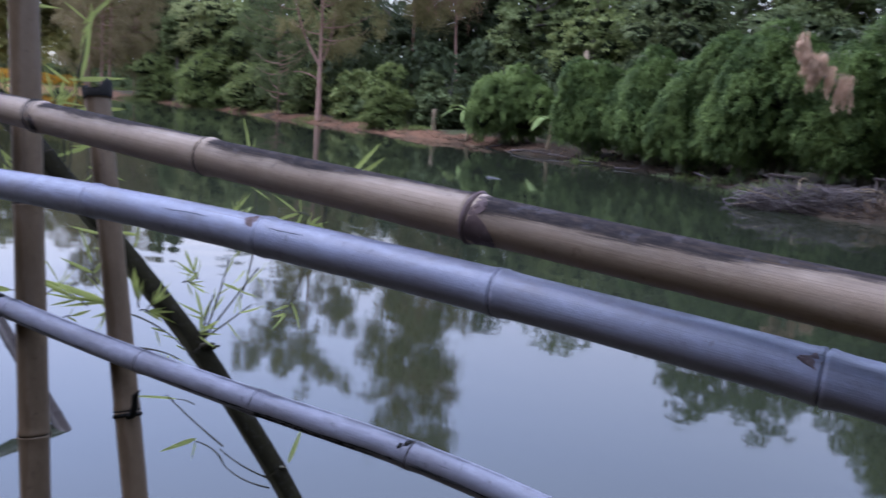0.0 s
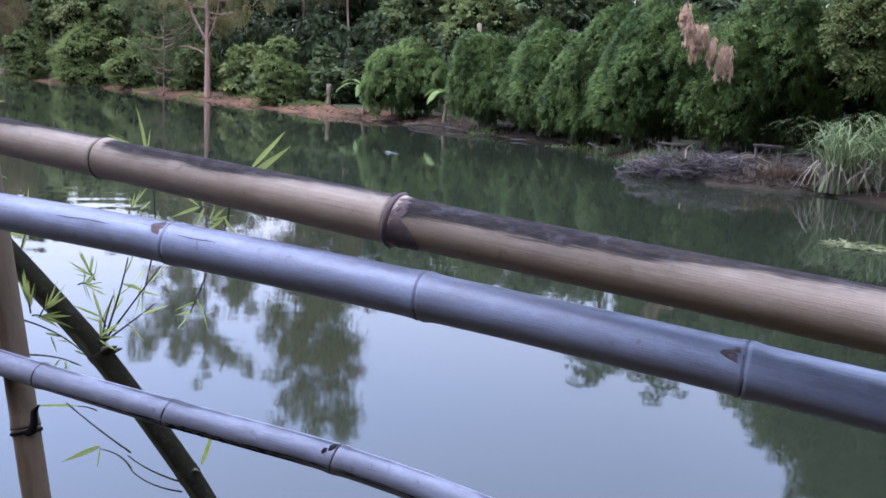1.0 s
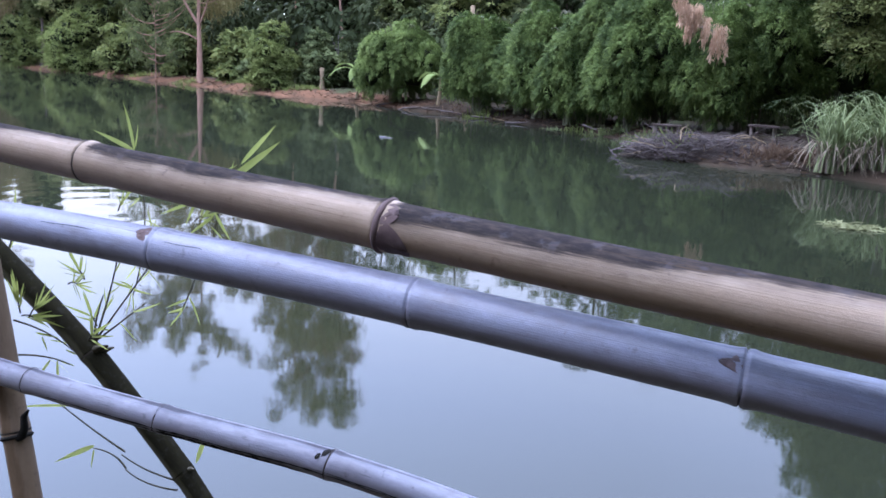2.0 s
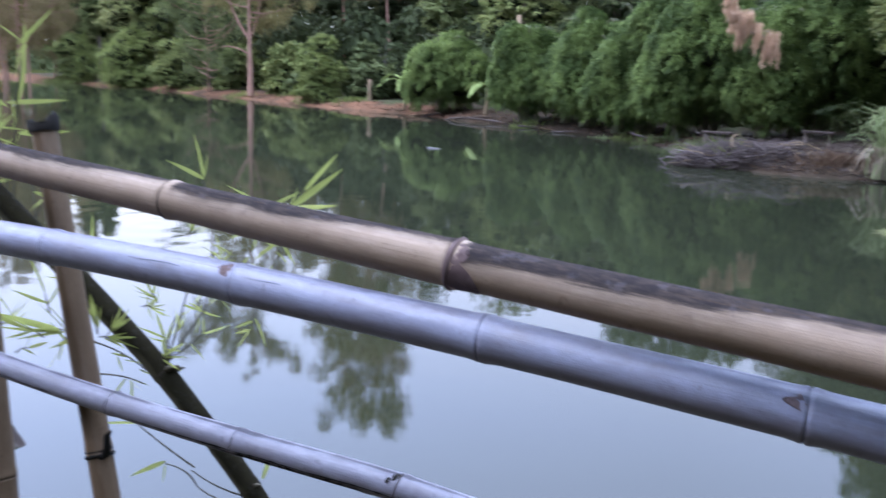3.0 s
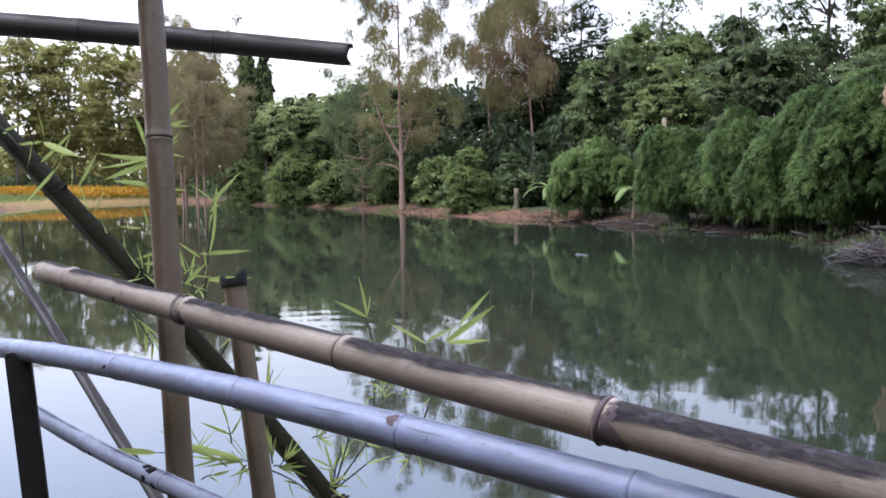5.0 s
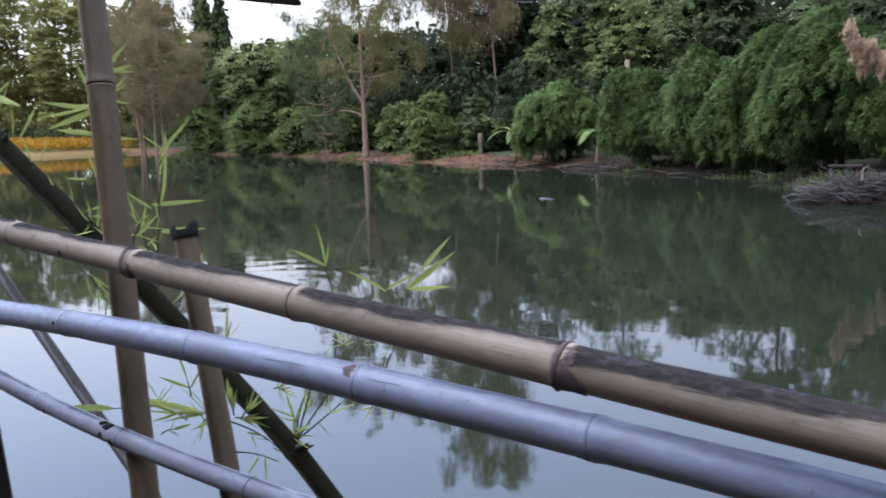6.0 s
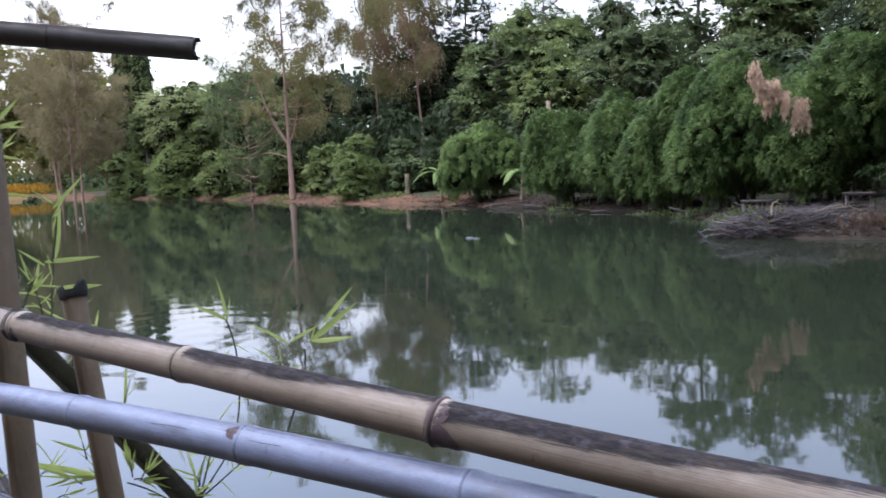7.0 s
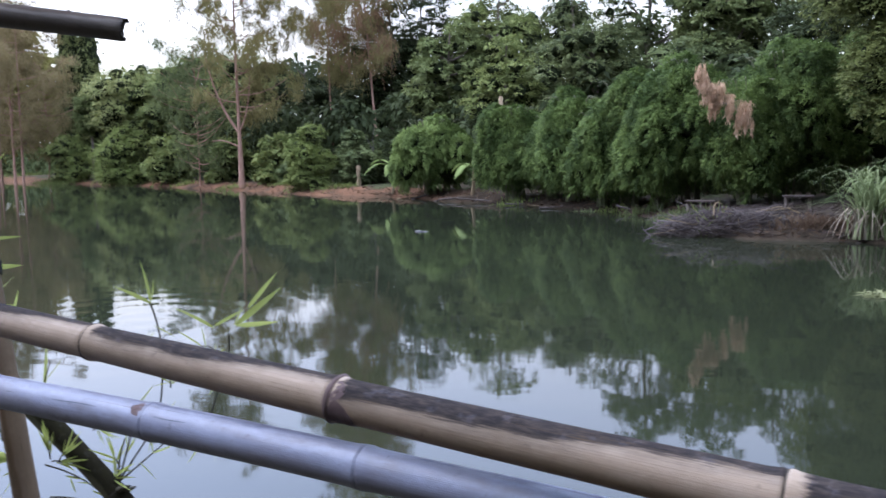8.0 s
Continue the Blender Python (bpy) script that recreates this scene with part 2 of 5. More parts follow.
M_REED_DRY_DARK = foliage("fallen_leaves", (0.04, 0.025, 0.016), (0.085, 0.055, 0.035), (0.16, 0.11, 0.075))
M_BANANA = foliage("banana_leaf", (0.080, 0.118, 0.034), (0.125, 0.168, 0.050), (0.20, 0.24, 0.080))
M_FLOWER = foliage("yellow_flowers", (0.220, 0.115, 0.014), (0.360, 0.175, 0.020), (0.460, 0.250, 0.034))
M_GRASS = foliage("bank_grass", (0.085, 0.111, 0.030), (0.145, 0.170, 0.051), (0.212, 0.230, 0.085))
M_NEEDLE_BROWN = foliage("brown_ironwood_needles", (0.125, 0.102, 0.048), (0.200, 0.158, 0.075), (0.290, 0.226, 0.112))
M_LIGHT_LEAF = foliage("light_green_foliage", (0.068, 0.089, 0.030), (0.128, 0.153, 0.055), (0.196, 0.221, 0.093))
# near-black cores: shade painted inside the crowns, which also stops light
M_SHADE_CORE = plain("crown_shade", (0.013, 0.017, 0.007), 1.0, 9, 0.5, 0.03)
M_SHADE_CORE.node_tree.nodes["Principled BSDF"].inputs["Specular IOR Level"].default_value = 0.05
M_BARK = bark("grey_brown_bark", (0.055, 0.042, 0.034), (0.15, 0.12, 0.10))
M_BARK_PINK = bark("pinkish_ironwood_bark", (0.120, 0.064, 0.044), (0.290, 0.170, 0.122))
M_BRUSH = bark("grey_dead_wood", (0.026, 0.020, 0.018), (0.120, 0.098, 0.094), 2)
M_TWIGS = bark("dark_dead_twigs", (0.014, 0.010, 0.008), (0.062, 0.047, 0.040), 2)
M_CORNER_LEAF = foliage("olive_corner_foliage", (0.055, 0.066, 0.020), (0.108, 0.124, 0.038), (0.185, 0.205, 0.070))
M_PLANK = plain("pale_old_plank", (0.060, 0.045, 0.038), 0.85, 12, 0.4, 0.004)
M_PALE = plain("pale_dry_stalk", (0.19, 0.14, 0.085), 0.85, 25, 0.4, 0.004)
M_WHITE = plain("off_white_debris", (0.20, 0.20, 0.185), 0.8, 25, 0.3, 0.003)


def ground_material():
    n = Nodes("red_mud_and_litter")
    at = n.add("ShaderNodeAttribute")
    at.attribute_name = "inland"
    ob = n.coords("Object")
    f = n.noise(ob, 6.0, 6, 0.65)
    w = n.noise(ob, 0.7, 4)
    mud = n.mix(f, (0.060, 0.029, 0.016), (0.160, 0.082, 0.046))
    mud = n.mix(n.step(w, 0.45, 0.7), mud, (0.036, 0.025, 0.015))
    litter = n.mix(f, (0.018, 0.014, 0.010), (0.06, 0.047, 0.030))
    litter = n.mix(n.step(w, 0.5, 0.65), litter, (0.045, 0.055, 0.022))
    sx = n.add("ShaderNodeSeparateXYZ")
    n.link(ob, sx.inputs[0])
    # mud turns browner eastward, and is darkened to paint the hedge's shade
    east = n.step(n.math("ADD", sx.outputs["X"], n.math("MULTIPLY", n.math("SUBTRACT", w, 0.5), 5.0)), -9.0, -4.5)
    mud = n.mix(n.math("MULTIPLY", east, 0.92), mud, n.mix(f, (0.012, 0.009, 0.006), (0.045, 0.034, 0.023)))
    west = n.math("SUBTRACT", 1.0, n.step(n.math("ADD", sx.outputs["X"], n.math("MULTIPLY", n.math("SUBTRACT", w, 0.5), 6.0)), -58.0, -51.0))
    tan = n.mix(f, (0.105, 0.066, 0.024), (0.180, 0.114, 0.044))
    k = n.math("ADD", at.outputs["Fac"], n.math("MULTIPLY", n.math("SUBTRACT", w, 0.5), 1.2))
    n.bump(f, 0.9, 0.05)
    return n.set(n.mix(west, n.mix(n.step(k, 0.35, 0.75), mud, litter), tan), 0.95, Specular_IOR_Level=0.1)


WAKE_X, WAKE_Y = 4.9, -8.4


def water_material():
    n = Nodes("turbid_green_pond_water")
    ob = n.coords("Object")
    w = n.noise(ob, 0.25, 3)
    col = n.mix(w, (0.012, 0.0148, 0.0088), (0.0168, 0.0195, 0.0114))
    calm = n.noise(n.coords("Object", (1, 1.6, 1)), 1.6, 2, 0.45)
    tiny = n.noise(n.coords("Object", (1, 1.3, 1)), 9.0, 2, 0.4)
    # an old wake spreads in rings over one part of the pond
    wake = n.add("ShaderNodeTexWave")
    wake.wave_type = "RINGS"
    wake.rings_direction = "SPHERICAL"
    wake.inputs["Scale"].default_value, wake.inputs["Distortion"].default_value, wake.inputs["Detail"].default_value = 0.62, 1.5, 2
    place = n.add("ShaderNodeTexCoord")
    moved = n.add("ShaderNodeMapping")
    moved.inputs["Location"].default_value = (WAKE_X, WAKE_Y, 0)
    n.link(place.outputs["Object"], moved.inputs["Vector"])
    n.link(moved.outputs["Vector"], wake.inputs["Vector"])
    far = n.add("ShaderNodeVectorMath")
    far.operation = "LENGTH"
    n.link(moved.outputs["Vector"], far.inputs[0])
    fade = n.math("SUBTRACT", 1.0, n.step(far.outputs["Value"], 0.6, 3.6))
    calm = n.math("ADD", calm, n.math("MULTIPLY", n.math("MULTIPLY", wake.outputs["Fac"], fade), 0.9))
    n.bump(n.math("ADD", calm, n.math("MULTIPLY", tiny, 0.04)), 1.0, 0.0012)
    return n.set(col, 0.035, IOR=1.33, Specular_IOR_Level=0.6)


M_GROUND = ground_material()
M_WATER = water_material()


# ---- mesh tools ----
def mesh_of(name, verts, faces, mat, smooth=False, uv=None):
    """A mesh from arrays: verts (n, 3), faces (m, 4) or (m, 3)."""
    verts, faces = np.asarray(verts, np.float32), np.asarray(faces, np.int32)
    me = bpy.data.meshes.new(name)
    k = faces.shape[1]
    me.vertices.add(len(verts))
    me.vertices.foreach_set("co", verts.ravel())
    me.loops.add(faces.size)
    me.loops.foreach_set("vertex_index", faces.ravel())
    me.polygons.add(len(faces))
    me.polygons.foreach_set("loop_start", np.arange(len(faces), dtype=np.int32) * k)
    me.polygons.foreach_set("loop_total", np.full(len(faces), k, np.int32))
    if smooth:
        me.polygons.foreach_set("use_smooth", np.ones(len(faces), bool))
    if uv is not None:
        layer = me.uv_layers.new(name="skin")
        layer.data.foreach_set("uv", np.asarray(uv, np.float32)[faces.ravel()].ravel())
    me.update()
    me.validate()
    me.materials.append(mat)
    return me


def under(ob, parent):
    ob.parent = parent
    return ob


def part(name, me, parent, label=""):
    return tagged(under(new(name, me), parent), label)


def thing(name, place, label, category, group="", kind=""):
    e = new(name)
    e.location = place
    e.empty_display_size = 0.1
    return tagged(e, label, category, group, kind)


def unit(v):
    return v / np.maximum(np.linalg.norm(v, axis=-1, keepdims=True), 1e-9)


def tube(path, radii, segs=8, v_top=None):
    """Rings along a path. Returns verts, quads and uv (metres along, 0 on top to 1 below)."""
    p = np.asarray(path, float)
    r = np.broadcast_to(np.asarray(radii, float), (len(p),))
    t = unit(np.gradient(p, axis=0))
    ref = np.array([0, 0, 1.0]) if abs(t[:, 2].mean()) < 0.8 else np.array([0, -1.0, 0])
    a = unit(np.cross(t, ref))
    b = np.cross(a, t)
    ang = np.arange(segs) / segs * 2 * np.pi
    ring = a[:, None] * np.sin(ang)[None, :, None] + b[:, None] * np.cos(ang)[None, :, None]
    v = (p[:, None] + ring * r[:, None, None]).reshape(-1, 3)
    i, j = np.meshgrid(np.arange(len(p) - 1), np.arange(segs), indexing="ij")
    k = (j + 1) % segs
    f = np.stack([i * segs + j, i * segs + k, (i + 1) * segs + k, (i + 1) * segs + j], -1).reshape(-1, 4)
    s = np.r_[0, np.cumsum(np.linalg.norm(np.diff(p, axis=0), axis=1))]
    up = np.abs(((ang + np.pi) % (2 * np.pi)) - np.pi) / np.pi
    uv = np.stack([np.repeat(s, segs), np.tile(up, len(p))], -1)
    return v, f, uv


def joined(pieces):
    """Several (verts, faces, ...) as one pair of arrays."""
    vs, fs, n = [], [], 0
    for piece in pieces:
        vs.append(piece[0])
        fs.append(piece[1] + n)
        n += len(piece[0])
    return np.concatenate(vs), np.concatenate(fs)


def bend(p, q, sag=(0, 0, 0), n=8):
    """A bowed path from p to q."""
    s = np.linspace(0, 1, n)[:, None]
    return np.asarray(p) * (1 - s) + np.asarray(q) * s + np.asarray(sag) * (4 * s * (1 - s))


def leaves(points, way, length, width, r, droop=0.25, flat=0.6, face=None, small=False):
    """One bent diamond a leaf, from its foot along its way."""
    n = len(points)
    length = length * r.uniform(0.65, 1.35, (n, 1))
    width = width * r.uniform(0.7, 1.3, (n, 1))
    side = unit(np.cross(way, r.normal(size=(n, 3)) + np.array([0, 0, flat]) if face is None else face))
    tip = points + way * length + np.array([0, 0, -1.0]) * length * droop
    mid = points + way * length * 0.5
    if small:
        return np.stack([points, mid + side * width * 0.9, tip], 1).reshape(-1, 3), np.arange(3 * n).reshape(n, 3)
    v = np.stack([points, mid + side * width / 2, tip, mid - side * width / 2], 1).reshape(-1, 3)
    return v, np.arange(4 * n).reshape(n, 4)


def clumps_in(r, n, size, lo, radius):
    """Centres and radii of clumps that fill an upright egg of the given half sizes; lo: how low they reach (-1 to 1)."""
    d = unit(r.normal(size=(n * 3, 3)))
    c = d * r.uniform(0.35, 1.0, (n * 3, 1)) ** 0.5
    c = c[c[:, 2] > lo][:n]
    return c * np.asarray(size), radius * r.uniform(0.65, 1.3, len(c))


def cores(r, centres, radii, squash=0.85, rate=0.62):
    """Rough closed lumps inside clumps, coloured near black as the shade among inner leaves."""
    g = np.linspace(-1, 1, 3)
    a, b = np.meshgrid(g, g, indexing="ij")
    one = np.ones_like(a)
    sides = [np.stack(q, -1).reshape(-1, 3) for q in ((a, b, one), (b, a, -one), (one, a, b), (-one, b, a), (b, one, a), (a, -one, b))]
    ball = unit(np.concatenate(sides))
    k = np.arange(2)[:, None] * 3 + np.arange(2)[None]
    quad = np.stack([k, k + 3, k + 4, k + 1], -1).reshape(-1, 4)
    faces = np.concatenate([quad + 9 * i for i in range(6)])
    out = []
    for c, rad in zip(centres, radii):
        turn = r.uniform(0, 6, 3)
        bump = 1 + 0.22 * np.sin(4 * ball @ np.array([1, 0.4, 0.2]) + turn[0]) + 0.18 * np.sin(5 * ball[:, 2] + 3 * ball[:, 0] + turn[1])
        out.append((c + ball * (rad * rate * bump)[:, None] * np.array([1, 1, squash]), faces))
    return joined(out)


def clump_leaves(r, centres, radii, count, length, width, squash=0.8, down=0.35, droop=0.3, core=0.15, small=False):
    """Leaves in the outer skins of clumps, pointing outward and down."""
    share = radii**2 / (radii**2).sum()
    which = r.choice(len(centres), count, p=share)
    d = unit(r.normal(size=(count, 3)))
    d[:, 2] = np.where(r.random(count) < 0.3, np.abs(d[:, 2]), d[:, 2])
    depth = np.where(r.random(count) < core, r.uniform(0.2, 0.7, count), r.uniform(0.72, 1.06, count))
    p = centres[which] + d * (radii[which] * depth)[:, None] * np.array([1, 1, squash])
    # leaves lie like shingles over the clump, tips outward and down
    way = unit(0.5 * d + r.normal(size=(count, 3)) * 0.5 + np.array([0, 0, -down]))
    return leaves(p, way, length, width, r, droop, face=d + r.normal(size=(count, 3)) * 0.38 + np.array([0, 0, 0.25]), small=small)


def fans(r, centres, radii, count, length, width, squash=0.75, per=16, lift=0.2, droop=0.45, flat=1.0):
    """Leaves on short flat fans that stand out of clumps and droop at their ends, so that each catches the light from above."""
    n = max(len(centres) * 8, count // per)
    which = r.choice(len(centres), n, p=radii**2 / (radii**2).sum())
    d = unit(r.normal(size=(n, 3)))
    d[:, 2] = np.where(r.random(n) < 0.45, np.abs(d[:, 2]), d[:, 2])
    rad = radii[which][:, None]
    root = centres[which] + d * rad * r.uniform(0.4, 0.85, (n, 1)) * np.array([1, 1, squash])
    out = unit(d * np.array([1, 1, 0.4]) + r.normal(size=(n, 3)) * 0.3 + np.array([0, 0, lift]))
    reach = np.clip(rad, 0.4, 1.3) * r.uniform(0.35, 0.65, (n, 1))
    k = r.integers(0, n, count)
    s = r.random((count, 1)) ** 0.7
    side = unit(np.cross(out, np.array([0, 0, 1.0])))[k]
    off = r.normal(0, 0.26, (count, 1)) * (1 - 0.5 * s)
    p = root[k] + reach[k] * (out[k] * s + side * off - np.array([0, 0, droop]) * (s**2 + 0.7 * np.abs(off))) + r.normal(0, 0.025, (count, 3))
    way = unit(out[k] * 0.8 + side * np.sign(off) * 0.7 + r.normal(size=(count, 3)) * 0.35 + np.array([0, 0, -0.3]))
    face = np.array([0, 0, flat * 0.7]) + out[k] * 0.45 + r.normal(size=(count, 3)) * 0.42
    return leaves(p, way, length, width, r, 0.15, face=face, small=True)


# ---- ground and water ----
SHORE = [(9, 0.7), (9.5, 6), (8.2, 12), (6.6, 16.4), (5.4, 17.9), (3.3, 18.4), (2.4, 19.9), (1.7, 23.4), (0.6, 26.6), (-1.0, 28.0), (-3.2, 30.3),
         (-5.6, 31.9), (-8.6, 34.9), (-10.0, 36.0), (-12.9, 37.1), (-15.8, 39.2), (-19.8, 42.6), (-24.8, 46.2), (-30.2, 50.2), (-36.0, 53.4),
         (-45, 58), (-55, 64), (-59, 55), (-52, 43), (-46, 30), (-38, 15), (-30, 0.7)]


def shore_distance(x, y):
    """Metres from the shoreline, below 0 over water."""
    poly = np.array(SHORE)
    best, inside = np.full(x.shape, 1e9), np.zeros(x.shape, bool)
    for (ax, ay), (bx, by) in zip(poly, np.roll(poly, -1, 0)):
        ux, uy = bx - ax, by - ay
        s = np.clip(((x - ax) * ux + (y - ay) * uy) / (ux * ux + uy * uy), 0, 1)
        best = np.minimum(best, np.hypot(x - ax - s * ux, y - ay - s * uy))
        cross = ((ay > y) != (by > y)) & (x < (bx - ax) * (y - ay) / (by - ay + 1e-12) + ax)
        inside ^= cross
    return np.where(inside, -best, best)


def wobble(x, y):
    return (np.sin(x * 1.9 + 1.3 * np.sin(y * 1.1)) + np.sin(y * 2.3 + x * 0.7) + 0.6 * np.sin(x * 5.1 + y * 3.7)) / 2.6


def ground_height(x, y):
    x, y = np.asarray(x, float), np.asarray(y, float)
    d = shore_distance(x, y) + 0.18 * wobble(x, y) * (y > 5)
    rise = 0.34 * np.clip(d / 1.3, 0, 1) ** 0.75 + 0.35 * np.clip((d - 1.3) / 9, 0, 1)
    sink = -0.5 * np.clip(-d / 1.5, 0, 1)
    return np.where(d > 0, rise, sink) + 0.05 * wobble(x * 1.7, y * 1.7) * (d > 0.1)


def build_ground():
    gx = np.r_[-900, -500, -250, -140, np.arange(-95, -30, 1.2), np.arange(-30, 14, 0.35), np.arange(14, 45, 2.0), 70, 140, 300, 900]
    gy = np.r_[-900, -300, -100, -40, -20, -10, -5, np.arange(-3, 14, 0.8), np.arange(14, 52, 0.35), np.arange(52, 100, 1.5), 130, 200, 400, 900]
    x, y = np.meshgrid(gx, gy, indexing="ij")
    z = ground_height(x, y)
    v = np.stack([x, y, z], -1).reshape(-1, 3)
    i, j = np.meshgrid(np.arange(len(gx) - 1), np.arange(len(gy) - 1), indexing="ij")
    k = i * len(gy) + j
    f = np.stack([k, k + len(gy), k + len(gy) + 1, k + 1], -1).reshape(-1, 4)
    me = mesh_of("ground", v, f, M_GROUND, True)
    at = me.attributes.new("inland", "FLOAT", "POINT")
    at.data.foreach_set("value", np.clip(shore_distance(x, y) / 3.0, 0, 1).astype(np.float32).ravel())
    tagged(new("ground", me), "reddish mud bank and leaf-littered earth round a pond", "ground", kind="structure")


build_ground()
gx, gy = np.meshgrid(np.linspace(-62, 12, 60), np.linspace(0.2, 66, 60), indexing="ij")
k = (np.arange(59)[:, None] * 60 + np.arange(59)[None]).ravel()
water_mesh = mesh_of("water", np.stack([gx, gy, 0 * gx], -1).reshape(-1, 3), np.stack([k, k + 60, k + 61, k + 1], -1), M_WATER, True)
tagged(new("water", water_mesh), "still murky green pond water reflecting trees and sky", "water", kind="structure")


# ---- bamboo fence ----
def cane_mesh(name, path, nodes, radius, mat, segs=24, open_ends=(True, True), taper=0.0, soot=None):
    """A bamboo cane along a path, with a swollen joint at each node (metres along) and hollow ends."""
    p = np.asarray(path, float)
    s = np.r_[0, np.cumsum(np.linalg.norm(np.diff(p, axis=0), axis=1))]
    at = list(np.arange(0, s[-1], 0.04)) + [s[-1]]
    prof = [(-0.02, 1.0), (-0.009, 1.025), (-0.004, 1.06), (-0.0015, 1.05), (0.0, 0.965), (0.002, 1.05), (0.006, 1.075), (0.012, 1.03), (0.024, 1.0)]
    at = [a for a in at if all(abs(a - n) > 0.026 for n in nodes)]
    rows = [(a, 1.0) for a in at] + [(n + o, m) for n in nodes for o, m in prof if 0 < n + o < s[-1]]
    rows.sort()
    a, m = np.array(rows).T
    c = np.stack([np.interp(a, s, p[:, i]) for i in range(3)], -1)
    wave = 1 + 0.012 * np.sin(a * 9.0) + 0.008 * np.sin(a * 23.0 + 1)
    r = radius * m * wave * (1 - taper * a / s[-1])
    way0, way1 = unit(c[1] - c[0]), unit(c[-1] - c[-2])
    if open_ends[0]:
        c, r = np.r_[[c[0] + way0 * 0.05, c[0] + way0 * 0.05, c[0]], c], np.r_[0.001, r[0] * 0.78, r[0] * 0.78, r]
    if open_ends[1]:
        c, r = np.r_[c, [c[-1], c[-1] - way1 * 0.05, c[-1] - way1 * 0.05]], np.r_[r, r[-1] * 0.78, r[-1] * 0.78, 0.001]
    # rings face along the cane itself, also where the profile turns inward
    t = unit(np.gradient(np.stack([np.interp(np.linspace(0, s[-1], 60), s, p[:, i]) for i in range(3)], -1), axis=0))
    main = unit(t.mean(0))
    ref = np.array([0, 0, 1.0]) if abs(main[2]) < 0.8 else np.array([0, -1.0, 0])
    sa = unit(np.cross(main, ref))
    sb = np.cross(sa, main)
    ang = np.arange(segs) / segs * 2 * np.pi
    lump = 1 + 0.012 * np.sin(2 * ang + 0.7)
    ring = (sa[None] * np.sin(ang)[:, None] + sb[None] * np.cos(ang)[:, None]) * lump[:, None]
    v = (c[:, None] + ring[None] * r[:, None, None]).reshape(-1, 3)
    i, j = np.meshgrid(np.arange(len(c) - 1), np.arange(segs), indexing="ij")
    k = (j + 1) % segs
    f = np.stack([i * segs + j, i * segs + k, (i + 1) * segs + k, (i + 1) * segs + j], -1).reshape(-1, 4)
    along = (c - p[0]) @ main
    up = np.abs(((ang + np.pi) % (2 * np.pi)) - np.pi) / np.pi
    uv = np.stack([np.repeat(along, segs), np.tile(up, len(c))], -1)
    me = mesh_of(name, v, f, mat, True, uv)
    # how far each ring lies between two joints, and how much mould that stretch carries
    ends = np.r_[-0.5, nodes, s[-1] + 0.5]
    place = np.clip(np.linalg.norm(c - p[0], axis=1), 0, s[-1])
    cell = np.clip(np.searchsorted(ends, place, "right") - 1, 0, len(ends) - 2)
    part_way = (place - ends[cell]) / (ends[cell + 1] - ends[cell])
    amount = np.ones(len(ends)) if soot is None else np.asarray(soot, float)
    layer = me.uv_layers.new(name="joint")
    layer.data.foreach_set("uv", np.repeat(np.stack([part_way, amount[cell]], -1), segs, 0).astype(np.float32)[f.ravel()].ravel())
    return me


def on_path(path, at):
    p = np.asarray(path, float)
    s = np.r_[0, np.cumsum(np.linalg.norm(np.diff(p, axis=0), axis=1))]
    c = np.array([np.interp(at, s, p[:, i]) for i in range(3)])
    d = np.array([np.interp(at + 0.02, s, p[:, i]) for i in range(3)]) - np.array([np.interp(at - 0.02, s, p[:, i]) for i in range(3)])
    return c, unit(d)


def ring_mesh(name, centre, way, radius, thick, mat, lean=0.0, segs=24):
    """A thin band round a cane."""
    ref = np.array([0, 0, 1.0]) if abs(way[2]) < 0.8 else np.array([0, -1.0, 0])
    a = unit(np.cross(way, ref))
    b = np.cross(a, way)
    ang = np.linspace(0, 2 * np.pi, segs + 1)[:-1]
    wob = lean * np.sin(ang + 1.0)
    c = centre + (a * np.sin(ang)[:, None] + b * np.cos(ang)[:, None]) * radius + way * wob[:, None]
    out = unit(c - centre)
    vs = np.concatenate([c + out * thick + way * thick * 0.2, c + way * thick * 1.3, c - out * thick * 0.9, c - way * thick * 1.3])
    f = []
    for q in range(4):
        for j in range(segs):
            k = (j + 1) % segs
            f.append((q * segs + j, q * segs + k, ((q + 1) % 4) * segs + k, ((q + 1) % 4) * segs + j))
    return mesh_of(name, vs, f, mat, True)


fence = thing("bamboo_fence", (0, 0, 0), "old bamboo rail fence leaning out over the pond", "fence")


def fence_cane(name, path, nodes, radius, mat, label, open_ends=(True, True), taper=0.0, groove=0.0016, soot=None, ring=None):
    ob = part(name, cane_mesh(name, path, nodes, radius, mat, open_ends=open_ends, taper=taper, soot=soot), fence, label)
    for n in nodes:
        c, w = on_path(path, n)
        part("node_ring", ring_mesh("node_ring", c, w, radius * 1.005, groove, ring or M_NODE, 0.002), ob)
    return ob


def path_len(path, x):
    """Metres along a path at which it reaches x."""
    p = np.asarray(path, float)
    s = np.r_[0, np.cumsum(np.linalg.norm(np.diff(p, axis=0), axis=1))]
    return float(np.interp(x, p[:, 0], s))


